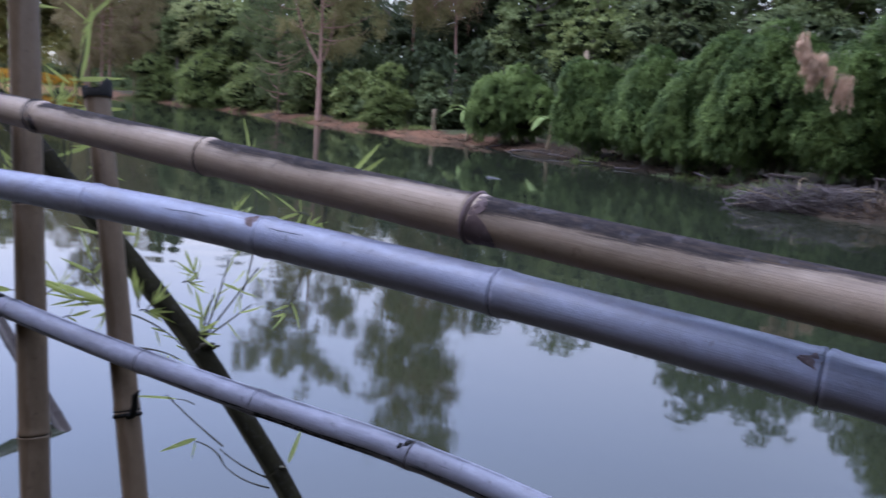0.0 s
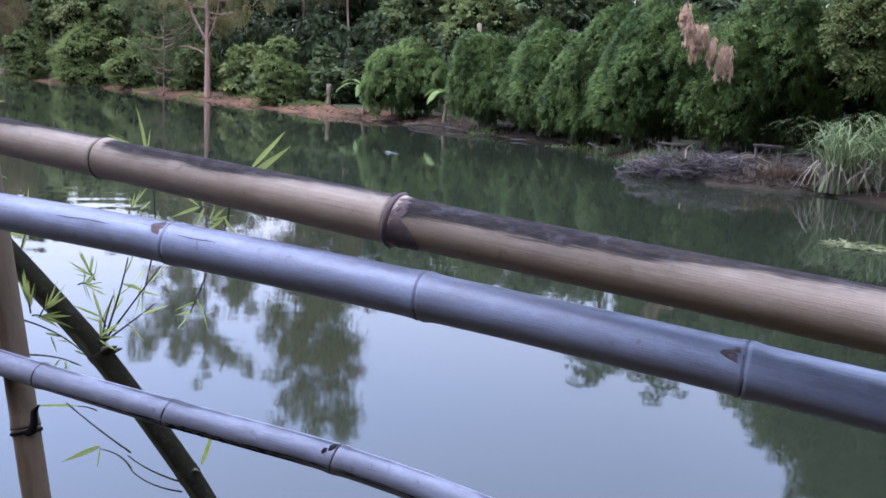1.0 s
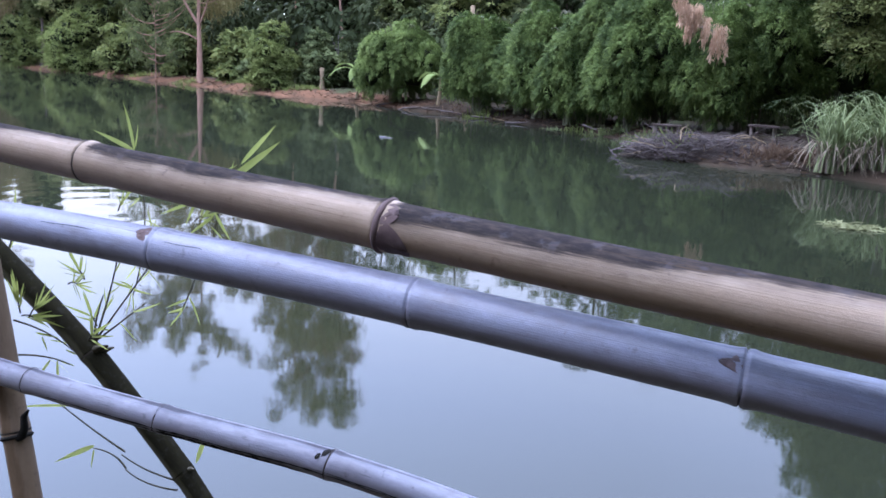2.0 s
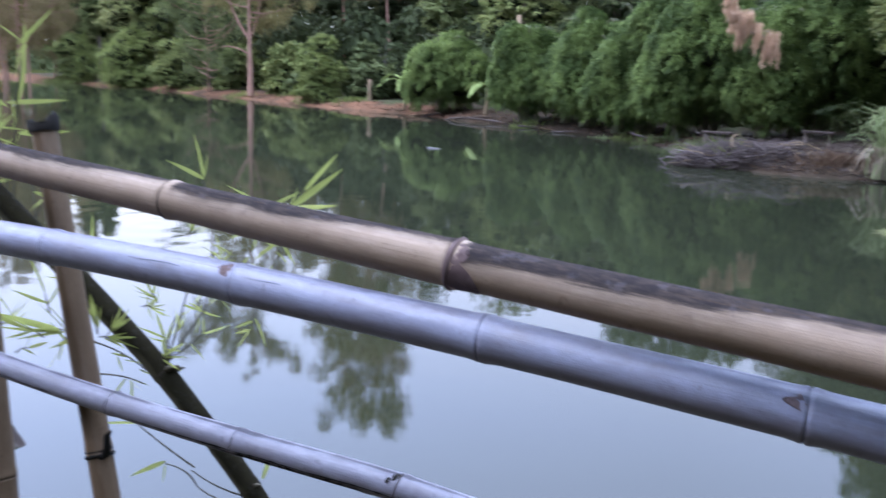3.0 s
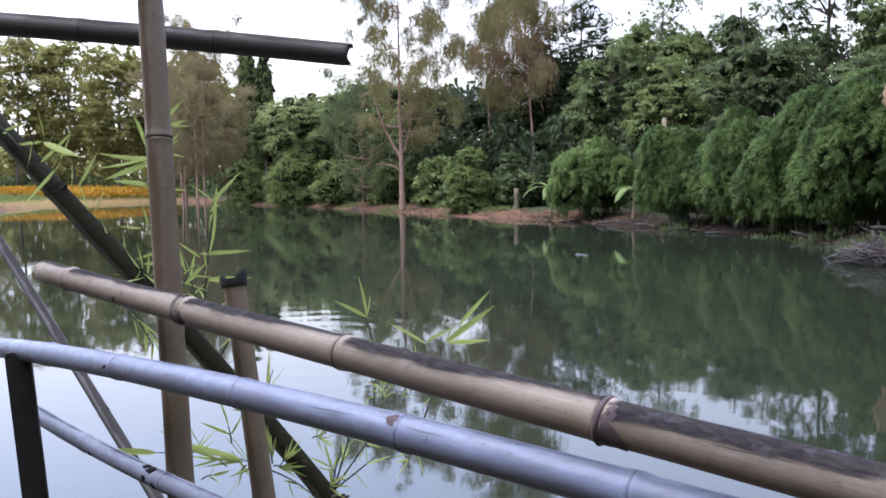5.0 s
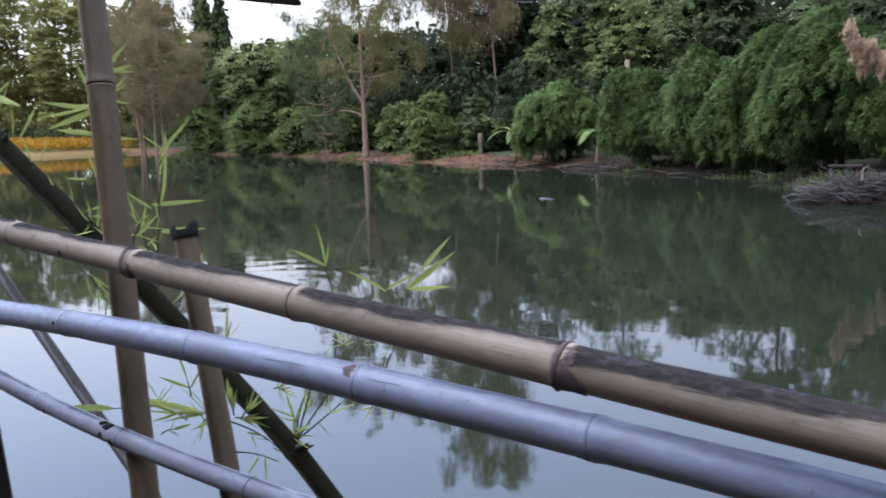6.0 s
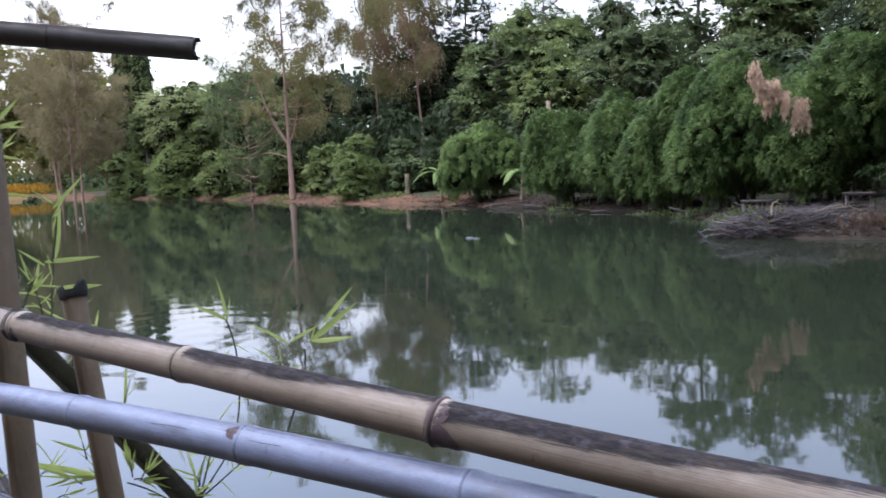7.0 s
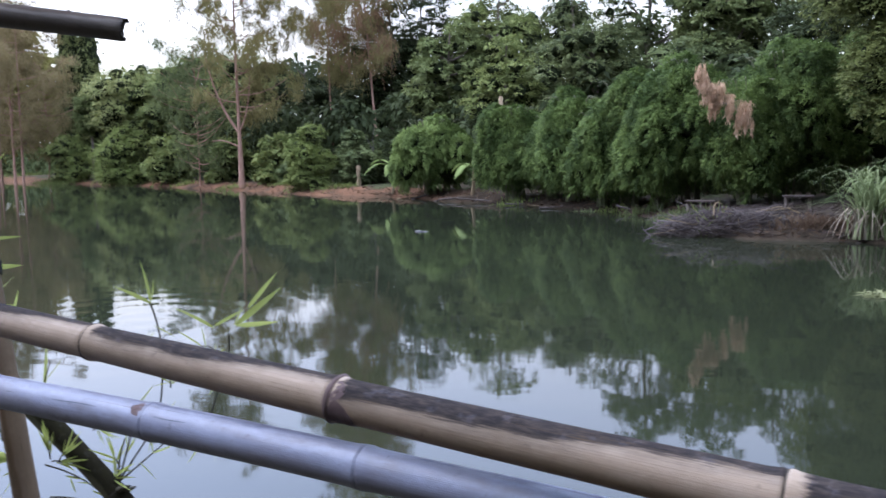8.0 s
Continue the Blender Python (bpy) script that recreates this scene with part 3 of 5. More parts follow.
TOP_X = np.linspace(-1.60, 2.2, 40)
u = TOP_X + 1.6
TOP = np.stack([TOP_X, 1.6603 - 0.3397 * u - 0.0029 * u * u, 1.6718 - 0.0631 * u + 0.0054 * u * u], -1)
MID_X = np.linspace(-2.3, 2.2, 45)
u = MID_X + 1.6
MID = np.stack([MID_X, 1.6105 - 0.3899 * u + 0.0402 * u * u, 1.462 + 0.0861 * u - 0.0379 * u * u], -1)
LOW_X = np.linspace(-1.78, 1.6, 40)
u = LOW_X + 1.6
LOW = np.stack([LOW_X, 1.688 - 0.3907 * u + 0.0615 * u * u, 1.2276 - 0.038 * u + 0.0114 * u * u - 0.25 * np.clip(LOW_X + 0.2, 0, None) ** 2], -1)
TOP_R, MID_R, LOW_R = 0.0302, 0.0290, 0.0229


def post_at(z):
    return np.array([-1.238 + (2.3 - z) * 0.1453, 1.699 - (2.3 - z) * 0.1367, z])


def stub_at(z):
    return np.array([-0.888 + (1.7 - z) * 0.2344, 1.524 - (1.7 - z) * 0.14, z])


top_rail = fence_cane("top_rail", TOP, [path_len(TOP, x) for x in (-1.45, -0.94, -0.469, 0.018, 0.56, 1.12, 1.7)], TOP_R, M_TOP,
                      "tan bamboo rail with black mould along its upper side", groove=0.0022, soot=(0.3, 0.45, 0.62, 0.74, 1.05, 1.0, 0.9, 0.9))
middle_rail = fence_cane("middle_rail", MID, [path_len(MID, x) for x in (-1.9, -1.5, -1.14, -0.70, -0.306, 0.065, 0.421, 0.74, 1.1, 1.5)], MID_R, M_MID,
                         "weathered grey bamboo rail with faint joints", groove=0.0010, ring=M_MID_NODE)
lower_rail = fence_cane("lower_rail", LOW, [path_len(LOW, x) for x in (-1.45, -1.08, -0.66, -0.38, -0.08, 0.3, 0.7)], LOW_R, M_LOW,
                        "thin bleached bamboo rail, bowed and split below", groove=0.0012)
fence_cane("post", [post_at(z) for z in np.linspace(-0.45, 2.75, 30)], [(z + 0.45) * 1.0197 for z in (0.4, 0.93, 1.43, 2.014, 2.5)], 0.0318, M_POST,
                       "upright brown-grey bamboo post standing in the water", (False, True))
stub_post = fence_cane("post", [stub_at(z) for z in np.linspace(-0.4, 1.69, 24)], [(z + 0.4) * 1.0367 for z in (0.3, 0.66, 1.07, 1.45)], 0.0255, M_POST,
                       "short brown bamboo post with a blackened split top", (False, True), taper=0.05)
POLE = bend((-2.35, 1.30, 2.375), (-0.885, 2.06, 2.252), (0, 0, 0.012), 16)
crossbar = fence_cane("crossbar", POLE, [0.35, 0.95, 1.30], 0.0305, M_DARKPOLE, "dark bamboo crossbar with a broken end", groove=0.001)


def shards(name, centre, way, radius, mat, r, n=16, length=0.03, flare=1.0, horns=False, phase=0.0):
    """The ragged rim of a broken cane."""
    ref = np.array([0, 0, 1.0]) if abs(way[2]) < 0.8 else np.array([0, -1.0, 0])
    a = unit(np.cross(way, ref))
    b = np.cross(a, way)
    vs, fs = [], []
    for i in range(n):
        lo, hi = 2 * np.pi * i / n, 2 * np.pi * (i + 1) / n
        tall = length * (0.15 + (1.05 if math.sin(lo + phase) > 0 else 0.85) * abs(math.sin(lo + phase)) ** 4 + 0.25 * r.random()) if horns else length * (0.15 + r.random() ** 1.5)
        q = []
        for rad in (radius, radius * 0.74):
            for an in (lo, hi):
                q.append(centre + (a * math.sin(an) + b * math.cos(an)) * rad - way * 0.01)
        for rad in (radius * 1.01 * flare, radius * 0.76 * flare):
            for an in (lo, hi):
                q.append(centre + (a * math.sin(an) + b * math.cos(an)) * rad + way * tall * r.uniform(0.6, 1.2))
        k = len(vs)
        vs += q
        fs += [(k, k + 1, k + 5, k + 4), (k + 2, k + 6, k + 7, k + 3), (k, k + 4, k + 6, k + 2), (k + 1, k + 3, k + 7, k + 5), (k + 4, k + 5, k + 7, k + 6)]
    return mesh_of(name, vs, fs, mat)


part("broken_rim", shards("broken_rim", POLE[-1], unit(POLE[-1] - POLE[-2]), 0.0300, M_DARKPOLE_END, rng, 22, 0.013, 1.0, True, 1.9), crossbar, "dark splintered bamboo end")
part("broken_rim", shards("broken_rim", stub_at(1.685), unit(stub_at(1.69) - stub_at(1.6)), 0.0272, M_CUT, rng, 30, 0.018, 1.10, True), stub_post, "blackened split bamboo end")
v, f, _ = tube([stub_at(z) for z in (1.680, 1.684, 1.688, 1.692)], [0.0252, 0.0260, 0.0268, 0.0275], 18)
part("charred_band", mesh_of("charred_band", v, f, M_CUT, True), stub_post, "charred black band below the split top")


def put_scar(path, x, radius, turn, size, ob, arc=2.0, mat=None, back=False):
    """A dried sheath scar: a dark flake, widest at the joint and ragged towards its tip, that clings round the cane."""
    c, w = on_path(path, path_len(path, x))
    p = unit(np.cross(w, np.array([0, 0, 1.0])))
    q = np.cross(p, w)
    n = 9
    vs, fs = [], []
    for i in range(n):
        for j in range(n):
            a, b = i / (n - 1), j / (n - 1) - 0.5
            wide = max(0.0, 1 - a * a) ** 0.5 + 0.04
            tip = 1 + 0.3 * math.sin(13 * b + 40 * x)
            phi = turn + b * arc * wide + 0.1 * a
            high = radius * 1.03 + size * 0.12 * (0.25 - b * b) * (1 - a) + 0.0006 * math.sin(11 * a + 9 * b)
            vs.append(c + w * a * size * tip * (-1 if back else 1) + (p * math.sin(phi) + q * math.cos(phi)) * high)
    for i in range(n - 1):
        for j in range(n - 1):
            k = i * n + j
            fs.append((k, k + n, k + n + 1, k + 1))
    part("sheath_scar", mesh_of("sheath_scar", vs, fs, mat or M_SCAR, True), ob, "dry brown sheath scar")


put_scar(TOP, 0.0195, TOP_R, 2.15, 0.038, top_rail, 2.0)
put_scar(MID, 0.418, MID_R, 0.75, 0.019, middle_rail, 0.7, M_SCAR_PINK, True)
put_scar(MID, -0.308, MID_R, 0.55, 0.020, middle_rail, 0.9, M_SCAR, True)
put_scar(TOP, 0.0195, TOP_R, 0.75, 0.024, top_rail, 1.1)
c, w = on_path(TOP, path_len(TOP, 0.0195))
part("sheath_ring", ring_mesh("sheath_ring", c, w, TOP_R * 1.03, 0.0042, M_SCAR, 0.004), top_rail, "dark fibrous sheath ring round the joint")
put_scar(TOP, -0.938, TOP_R, 1.9, 0.018, top_rail, 1.4)


def split(path, x0, x1, radius, turn, ob, seed, width=0.0016, wander=0.02):
    """A dark crack that wanders along a cane."""
    r = np.random.default_rng(seed)
    vs, fs = [], []
    n = 60
    drift = np.cumsum(r.normal(0, wander, n))
    for i in range(n):
        c, w = on_path(path, path_len(path, x0 + (x1 - x0) * i / (n - 1)))
        p = unit(np.cross(w, np.array([0, 0, 1.0])))
        q = np.cross(p, w)
        half = width * (0.25 + r.random()) * math.sin(math.pi * (i + 0.5) / n) ** 0.5
        for side in (-1, 0, 1):
            phi = turn + drift[i] + side * half / radius
            vs.append(c + (p * math.sin(phi) + q * math.cos(phi)) * (radius * 1.02 + 0.0008 * (side == 0)))
    for i in range(n - 1):
        for j in range(2):
            k = 3 * i + j
            fs.append((k, k + 3, k + 4, k + 1))
    part("crack", mesh_of("crack", vs, fs, M_CUT, True), ob, "dark split along the cane")


split(LOW, -0.60, 0.02, LOW_R, 1.85, lower_rail, 1, 0.0022)
split(LOW, -0.42, -0.12, LOW_R, 2.15, lower_rail, 2, 0.0045)
split(LOW, -0.10, 0.35, LOW_R, 1.6, lower_rail, 6, 0.0012)
split(MID, -0.50, -0.40, MID_R, 1.0, middle_rail, 7, 0.0005, 0.004)
split(MID, -0.28, -0.22, MID_R, 0.9, middle_rail, 8, 0.0005, 0.004)
split(LOW, -1.30, -0.80, LOW_R, 1.9, lower_rail, 3)


def knot(path, x, radius, turn, size, ob):
    """A dark bud stub on a cane."""
    c, w = on_path(path, path_len(path, x))
    a = unit(np.cross(w, np.array([0, 0, 1.0])))
    b = np.cross(a, w)
    out = a * math.sin(turn) + b * math.cos(turn)
    v, f, _ = tube([c + out * radius * 0.8, c + out * (radius + size * 0.05), c + out * (radius + size * 0.22), c + out * (radius + size * 0.24)], [size, size * 0.9, size * 0.6, 0.0005], 9)
    turn_at = np.tile(np.arange(9) / 9 * 2 * np.pi, 4)
    v = v + (v - c - np.outer((v - c) @ out, out)) * (0.22 * np.sin(2 * turn_at + 40 * x) + 0.14 * np.sin(5 * turn_at + 9 * x))[:, None]
    part("bud_stub", mesh_of("bud_stub", v, f, M_CUT if path is LOW else M_NODE, True), ob, "dark dried bud stub")


for path, x, r0, turn, size, ob in ((TOP, -1.20, TOP_R, 1.9, 0.007, top_rail), (TOP, -0.93, TOP_R, 2.0, 0.013, top_rail), (MID, -1.16, MID_R, 1.4, 0.006, middle_rail),
                                    (LOW, -0.084, LOW_R, 0.35, 0.0075, lower_rail), (LOW, -0.094, LOW_R, 0.75, 0.005, lower_rail),
                                    (LOW, -1.10, LOW_R, 1.9, 0.009, lower_rail), (LOW, -1.128, LOW_R, 0.35, 0.014, lower_rail), (LOW, -1.152, LOW_R, 0.2, 0.010, lower_rail), (LOW, -1.14, LOW_R, 1.5, 0.008, lower_rail), (LOW, -1.40, LOW_R, 1.9, 0.007, lower_rail)):
    knot(path, x, r0, turn, size, ob)


def loop(path, x, radius, turns, ob):
    """Wire wound round a rail."""
    c, w = on_path(path, path_len(path, x))
    a = unit(np.cross(w, np.array([0, 0, 1.0])))
    b = np.cross(a, w)
    ang = np.linspace(0, 2 * np.pi * turns, int(26 * turns))
    p = c + (a * np.sin(ang)[:, None] + b * np.cos(ang)[:, None]) * (radius + 0.0012) + w * (np.linspace(-0.004, 0.004, len(ang)) * turns + 0.004 * np.sin(ang))[:, None]
    v, f, _ = tube(p, 0.0011, 6)
    part("wire_tie", mesh_of("wire_tie", v, f, M_WIRE, True), ob, "dark wire wound round the cane")


loop(TOP, -0.955, TOP_R * 1.03, 2, top_rail)

# a black snag of an old branch on the short post
snag = stub_at(1.085)
v, f, _ = tube([snag + np.array([0.016, -0.018, -0.022]), snag + np.array([0.030, -0.020, -0.012]), snag + np.array([0.036, -0.022, 0.006]), snag + np.array([0.036, -0.022, 0.026]), snag + np.array([0.046, -0.022, 0.040])], [0.007, 0.008, 0.007, 0.006, 0.002], 8)
part("wire_tie", ring_mesh("wire_tie", stub_at(1.06), unit(stub_at(1.1) - stub_at(1.0)), 0.0262, 0.003, M_CUT, 0.004), stub_post, "dark binding round the post")
part("snag", mesh_of("snag", v, f, M_CUT, True), stub_post, "black broken branch snag")

# a dark squared board that stands against the rails
def board_mesh():
    bm = bmesh.new()
    bmesh.ops.create_cube(bm, size=1)
    bmesh.ops.scale(bm, vec=(0.062, 0.03, 1.9), verts=bm.verts)
    bmesh.ops.bevel(bm, geom=bm.edges[:], offset=0.004, segments=2, affect="EDGES")
    me = bpy.data.meshes.new("board_post")
    bm.to_mesh(me)
    bm.free()
    me.materials.append(M_BOARD)
    return me


board = part("board_post", board_mesh(), fence, "dark weathered square wooden post")
board.matrix_world = pose(-1.59, 1.62, 0.51, -3, -4, 38)

stake = thing("bamboo_stake", (-2.52, 3.28, 0), "slanting thin bamboo stake stuck in the pond", "stake")
STAKE = bend((0.35, -0.15, -0.2), (-3.5, 1.5, 2.0), (0, 0, 0.0), 14)
part("cane", cane_mesh("cane", STAKE, [0.5, 1.05, 1.6, 2.2, 2.8, 3.4], 0.034, M_STAKE, segs=14), stake)

# ---- leaning bamboo plant with leafy shoots ----
plant = thing("bamboo_plant", (-0.4, 1.9, 0), "leaning dark green bamboo with young leafy shoots", "bamboo")
CULM = np.array([(-2.32, 1.95, 2.28), (-2.02, 1.93, 2.045), (-1.79, 1.91, 1.86), (-1.56, 1.90, 1.675), (-1.30, 1.90, 1.445), (-1.06, 1.90, 1.225), (-0.88, 1.895, 1.058),
                 (-0.76, 1.89, 0.92), (-0.62, 1.89, 0.745), (-0.42, 1.88, 0.44), (-0.20, 1.88, 0.05), (-0.05, 1.88, -0.25)])
CULM = np.stack([np.interp(np.linspace(0, 11, 66), np.arange(12), CULM[:, i]) for i in range(3)], -1)
for _ in range(4):
    CULM[1:-1] = (CULM[:-2] + 2 * CULM[1:-1] + CULM[2:]) / 4
CULM_NODES = [path_len(CULM, x) for x in (-1.83, -1.36, -0.875, -0.64, -0.35)]
plant.location = (0, 0, 0)
culm = part("culm", cane_mesh("culm", CULM, CULM_NODES, 0.034, M_CULM, taper=0.32), plant, "sooty dark green bamboo stem")
for s in CULM_NODES:
    c, w = on_path(CULM, s)
    part("node_ring", ring_mesh("node_ring", c, w, 0.034 - 0.0037 * s, 0.003, M_NODE, 0.002), culm)


def bud(x, turn, size):
    c, w = on_path(CULM, path_len(CULM, x))
    a = unit(np.cross(w, np.array([0, 0, 1.0])))
    b = np.cross(a, w)
    out = a * math.sin(turn) + b * math.cos(turn)
    v, f, _ = tube([c + out * 0.015, c + out * (0.028 + size * 0.3), c + out * (0.03 + size * 0.8) + w * 0.003, c + out * (0.03 + size * 1.2) + w * 0.006], [size * 0.35, size * 0.34, size * 0.24, size * 0.1], 9)
    part("bud", mesh_of("bud", v, f, M_TWIG, True), culm, "black branch bud")


bud(-0.868, 0.1, 0.02)
bud(-0.872, 0.5, 0.024)
bud(-0.862, -0.3, 0.017)
bud(-0.64, 0.4, 0.016)
bud(-1.80, 0.2, 0.02)


def blade_mesh(name, curl, wide):
    """A lance-shaped leaf a metre long, folded along its rib."""
    s = np.array([0, 0.06, 0.2, 0.4, 0.62, 0.82, 1.0])
    w = np.array([0.12, 0.55, 0.95, 1.0, 0.8, 0.42, 0.02]) * wide
    vs = [(x, y * h, z) for x, h in zip(s, w) for y, z in ((-0.5, -curl * x * x + 0.16 * h), (0, -curl * x * x), (0.5, -curl * x * x + 0.16 * h))]
    fs = [(3 * i + j, 3 * i + j + 1, 3 * i + j + 4, 3 * i + j + 3) for i in range(6) for j in range(2)]
    return mesh_of(name, vs, fs, M_BRIGHT, True)


BLADES = [blade_mesh("leaf", c, w) for c, w in ((0.06, 0.072), (0.12, 0.09), (0.02, 0.10), (0.18, 0.07))]
BROAD_BLADES = [blade_mesh("leaf", c, w) for c, w in ((0.03, 0.07), (0.10, 0.085), (0.05, 0.105), (0.14, 0.075))]
# stems: depth, then foot x, foot z, tip x, tip z
STEMS = {
    "bare": (1.9, [(-0.669, 0.737, -0.798, 0.796), (-0.798, 0.796, -0.963, 0.913), (-0.661, 0.71, -0.796, 0.75), (-0.796, 0.75, -0.89, 0.788)]),
    "low": (1.9, [(-0.868, 1.076, -0.793, 1.298), (-0.868, 1.076, -0.711, 1.287), (-0.868, 1.076, -0.83, 1.202), (-0.868, 1.076, -0.741, 1.183), (-1.081, 1.109, -0.935, 1.043), (-1.073, 1.02, -0.928, 1.016)]),
    "high": (1.9, [(-1.279, 1.463, -1.254, 1.707), (-1.254, 1.707, -1.239, 1.836), (-1.295, 1.49, -1.313, 1.658), (-1.545, 1.546, -1.451, 1.445)]),
    "behind the post": (1.85, [(-1.512, 1.558, -1.46, 1.51), (-1.46, 1.51, -1.40, 1.447)]),
    "above the rail": (2.03, [(-0.603, 1.452, -0.641, 1.293), (-0.641, 1.293, -0.701, 1.137), (-0.828, 1.528, -0.803, 1.342), (-0.803, 1.342, -0.846, 1.156)]),
}
leaf_rng = random.Random(4)
sprays = []
for spot, (depth, rows) in STEMS.items():
    for x0, z0, x1, z1 in rows:
        sag = leaf_rng.uniform(-0.012, 0.012)
        if spot != "bare":
            sprays.append((np.array((x0, depth, z0)), np.array((x1, depth, z1))))
        v, f, _ = tube(bend((x0, depth, z0), (x1, depth + leaf_rng.uniform(-0.02, 0.02), z1), (sag, 0, sag), 7), np.linspace(0.0028, 0.0016, 7), 6)
        part("twig", mesh_of("twig", v, f, M_TWIG, True), plant, "thin dark twig")


def leaf_pose(foot, tip, turn):
    foot, tip = Vector(foot), Vector(tip)
    x = (tip - foot).normalized()
    side = x.cross(Vector((0, -1, 0.2)))
    side = (Vector((0, 0, 1)) if side.length < 0.05 else side).normalized()
    rot = Matrix((x, side, x.cross(side))).transposed().to_4x4()
    size = (tip - foot).length
    return Matrix.Translation(foot) @ rot @ Matrix.Rotation(turn, 4, "X") @ Matrix.Scale(size, 4)


def shoot(x, y, z, lean, n, size, spread):
    """A side shoot: a short twig and a fan of n leaves about its lean (degrees from upright, to the east), drooping and turned every way."""
    foot = np.array([x, y, z])
    way = np.array([math.sin(radians(lean)), leaf_rng.uniform(-0.25, 0.25), math.cos(radians(lean))])
    reach = size * 0.55
    tube_v, tube_f, _ = tube(bend(foot - way * reach, foot, (0, 0, 0.004), 5), np.linspace(0.0022, 0.0012, 5), 6)
    part("twig", mesh_of("twig", tube_v, tube_f, M_TWIG, True), plant, "thin dark twig")
    for i in range(n):
        side = 0.0 if n == 1 else 2 * i / (n - 1) - 1
        a = radians(lean + side * spread + leaf_rng.uniform(-9, 9))
        p = foot - way * reach * abs(side) * leaf_rng.uniform(0.3, 0.9)
        out = np.array([math.sin(a), leaf_rng.uniform(-0.45, 0.45), math.cos(a)])
        length = size * (1.25 - 0.4 * abs(side)) * leaf_rng.uniform(0.85, 1.2)
        ob = part("leaf", leaf_rng.choice(BLADES), plant)
        ob.matrix_world = leaf_pose(p, p + unit(out) * length, leaf_rng.uniform(-0.9, 0.9))


shoot(-1.36, 1.78, 1.16, -92, 1, 0.189, 20)
shoot(-1.26, 1.78, 1.26, 160, 1, 0.075, 20)
shoot(-1.23, 1.79, 1.18, 53, 3, 0.087, 20)
shoot(-1.17, 1.78, 1.17, -77, 3, 0.107, 28)
shoot(-1.17, 1.78, 1.12, 65, 3, 0.083, 28)
shoot(-1.12, 1.79, 1.26, -13, 3, 0.088, 52)
shoot(-1.12, 1.83, 1.11, -146, 3, 0.061, 20)
shoot(-1.11, 1.86, 1.10, -45, 3, 0.068, 30)
shoot(-1.10, 1.80, 1.17, -82, 6, 0.132, 31)
shoot(-1.03, 1.85, 1.18, 0, 11, 0.064, 20)
shoot(-0.99, 1.85, 1.14, 88, 6, 0.064, 20)
shoot(-0.98, 1.85, 1.17, 34, 5, 0.062, 25)
shoot(-0.94, 1.90, 0.90, -82, 1, 0.090, 20)
shoot(-0.89, 1.88, 1.26, -29, 10, 0.051, 41)
shoot(-0.88, 1.86, 1.23, 83, 10, 0.049, 80)
shoot(-0.87, 1.89, 1.15, -20, 6, 0.062, 64)
shoot(-0.86, 2.03, 1.40, 25, 6, 0.048, 39)
shoot(-0.86, 1.88, 1.10, 33, 6, 0.071, 80)
shoot(-0.77, 2.01, 1.33, -14, 7, 0.049, 80)
shoot(-0.70, 2.03, 1.32, 76, 2, 0.056, 20)
shoot(-0.69, 2.04, 1.41, -85, 4, 0.068, 80)
shoot(-0.65, 2.04, 1.38, 56, 7, 0.051, 38)


def sprig(x, y, z, *fan):
    """Single leaves from one joint: lean (degrees from upright, to the east) and length of each."""
    foot = np.array([x, y, z])
    for lean, length in fan:
        a = radians(lean)
        p = foot + np.array([leaf_rng.uniform(-0.008, 0.008), leaf_rng.uniform(-0.02, 0.02), leaf_rng.uniform(-0.008, 0.008)])
        out = unit(np.array([math.sin(a), leaf_rng.uniform(-0.2, 0.2), math.cos(a)]))
        ob = part("leaf", leaf_rng.choice(BROAD_BLADES if length > 0.09 else BLADES), plant)
        ob.matrix_world = leaf_pose(p, p + out * length, leaf_rng.uniform(-0.5, 0.5))


# above the top rail
sprig(-0.805, 1.99, 1.533, (-9, 0.12), (-68, 0.115), (12, 0.06))
sprig(-0.60, 2.06, 1.47, (53, 0.20), (84, 0.14), (25, 0.06))
sprig(-0.565, 2.06, 1.512, (42, 0.15))
sprig(-0.66, 2.06, 1.46, (-57, 0.12), (60, 0.10))
# round the tall post
sprig(-1.86, 1.92, 2.04, (3, 0.10), (-94, 0.145), (106, 0.21))
sprig(-1.76, 1.92, 1.90, (3, 0.095), (33, 0.13))
sprig(-1.70, 1.92, 1.82, (-1, 0.10), (36, 0.10), (-70, 0.08))
sprig(-1.47, 1.92, 1.97, (-83, 0.188), (-104, 0.145), (-108, 0.159), (-32, 0.14), (-88, 0.127), (-12, 0.15))
sprig(-1.43, 1.92, 2.07, (95, 0.15), (84, 0.15), (55, 0.12))
sprig(-1.40, 1.92, 2.00, (104, 0.08), (58, 0.10), (72, 0.07))
sprig(-1.48, 1.92, 1.90, (-86, 0.15), (-74, 0.09), (94, 0.153))
sprig(-1.49, 1.92, 1.77, (-88, 0.085), (-14, 0.08))
sprig(-1.59, 1.92, 1.70, (-19, 0.105), (24, 0.05))
sprig(-1.57, 1.92, 1.68, (-9, 0.10))
sprig(-1.28, 1.92, 1.70, (11, 0.188), (86, 0.179), (-61, 0.10))
sprig(-1.24, 1.92, 1.85, (48, 0.14), (-50, 0.07), (-4, 0.05))
sprig(-1.34, 1.92, 1.61, (53, 0.115), (25, 0.114))
sprig(-1.35, 1.92, 1.65, (-12, 0.083), (58, 0.073), (-48, 0.07))
sprig(-1.49, 1.92, 1.63, (-23, 0.10), (-3, 0.108), (-43, 0.09), (10, 0.08), (38, 0.055))
sprig(-1.27, 1.92, 1.63, (86, 0.164), (32, 0.05))
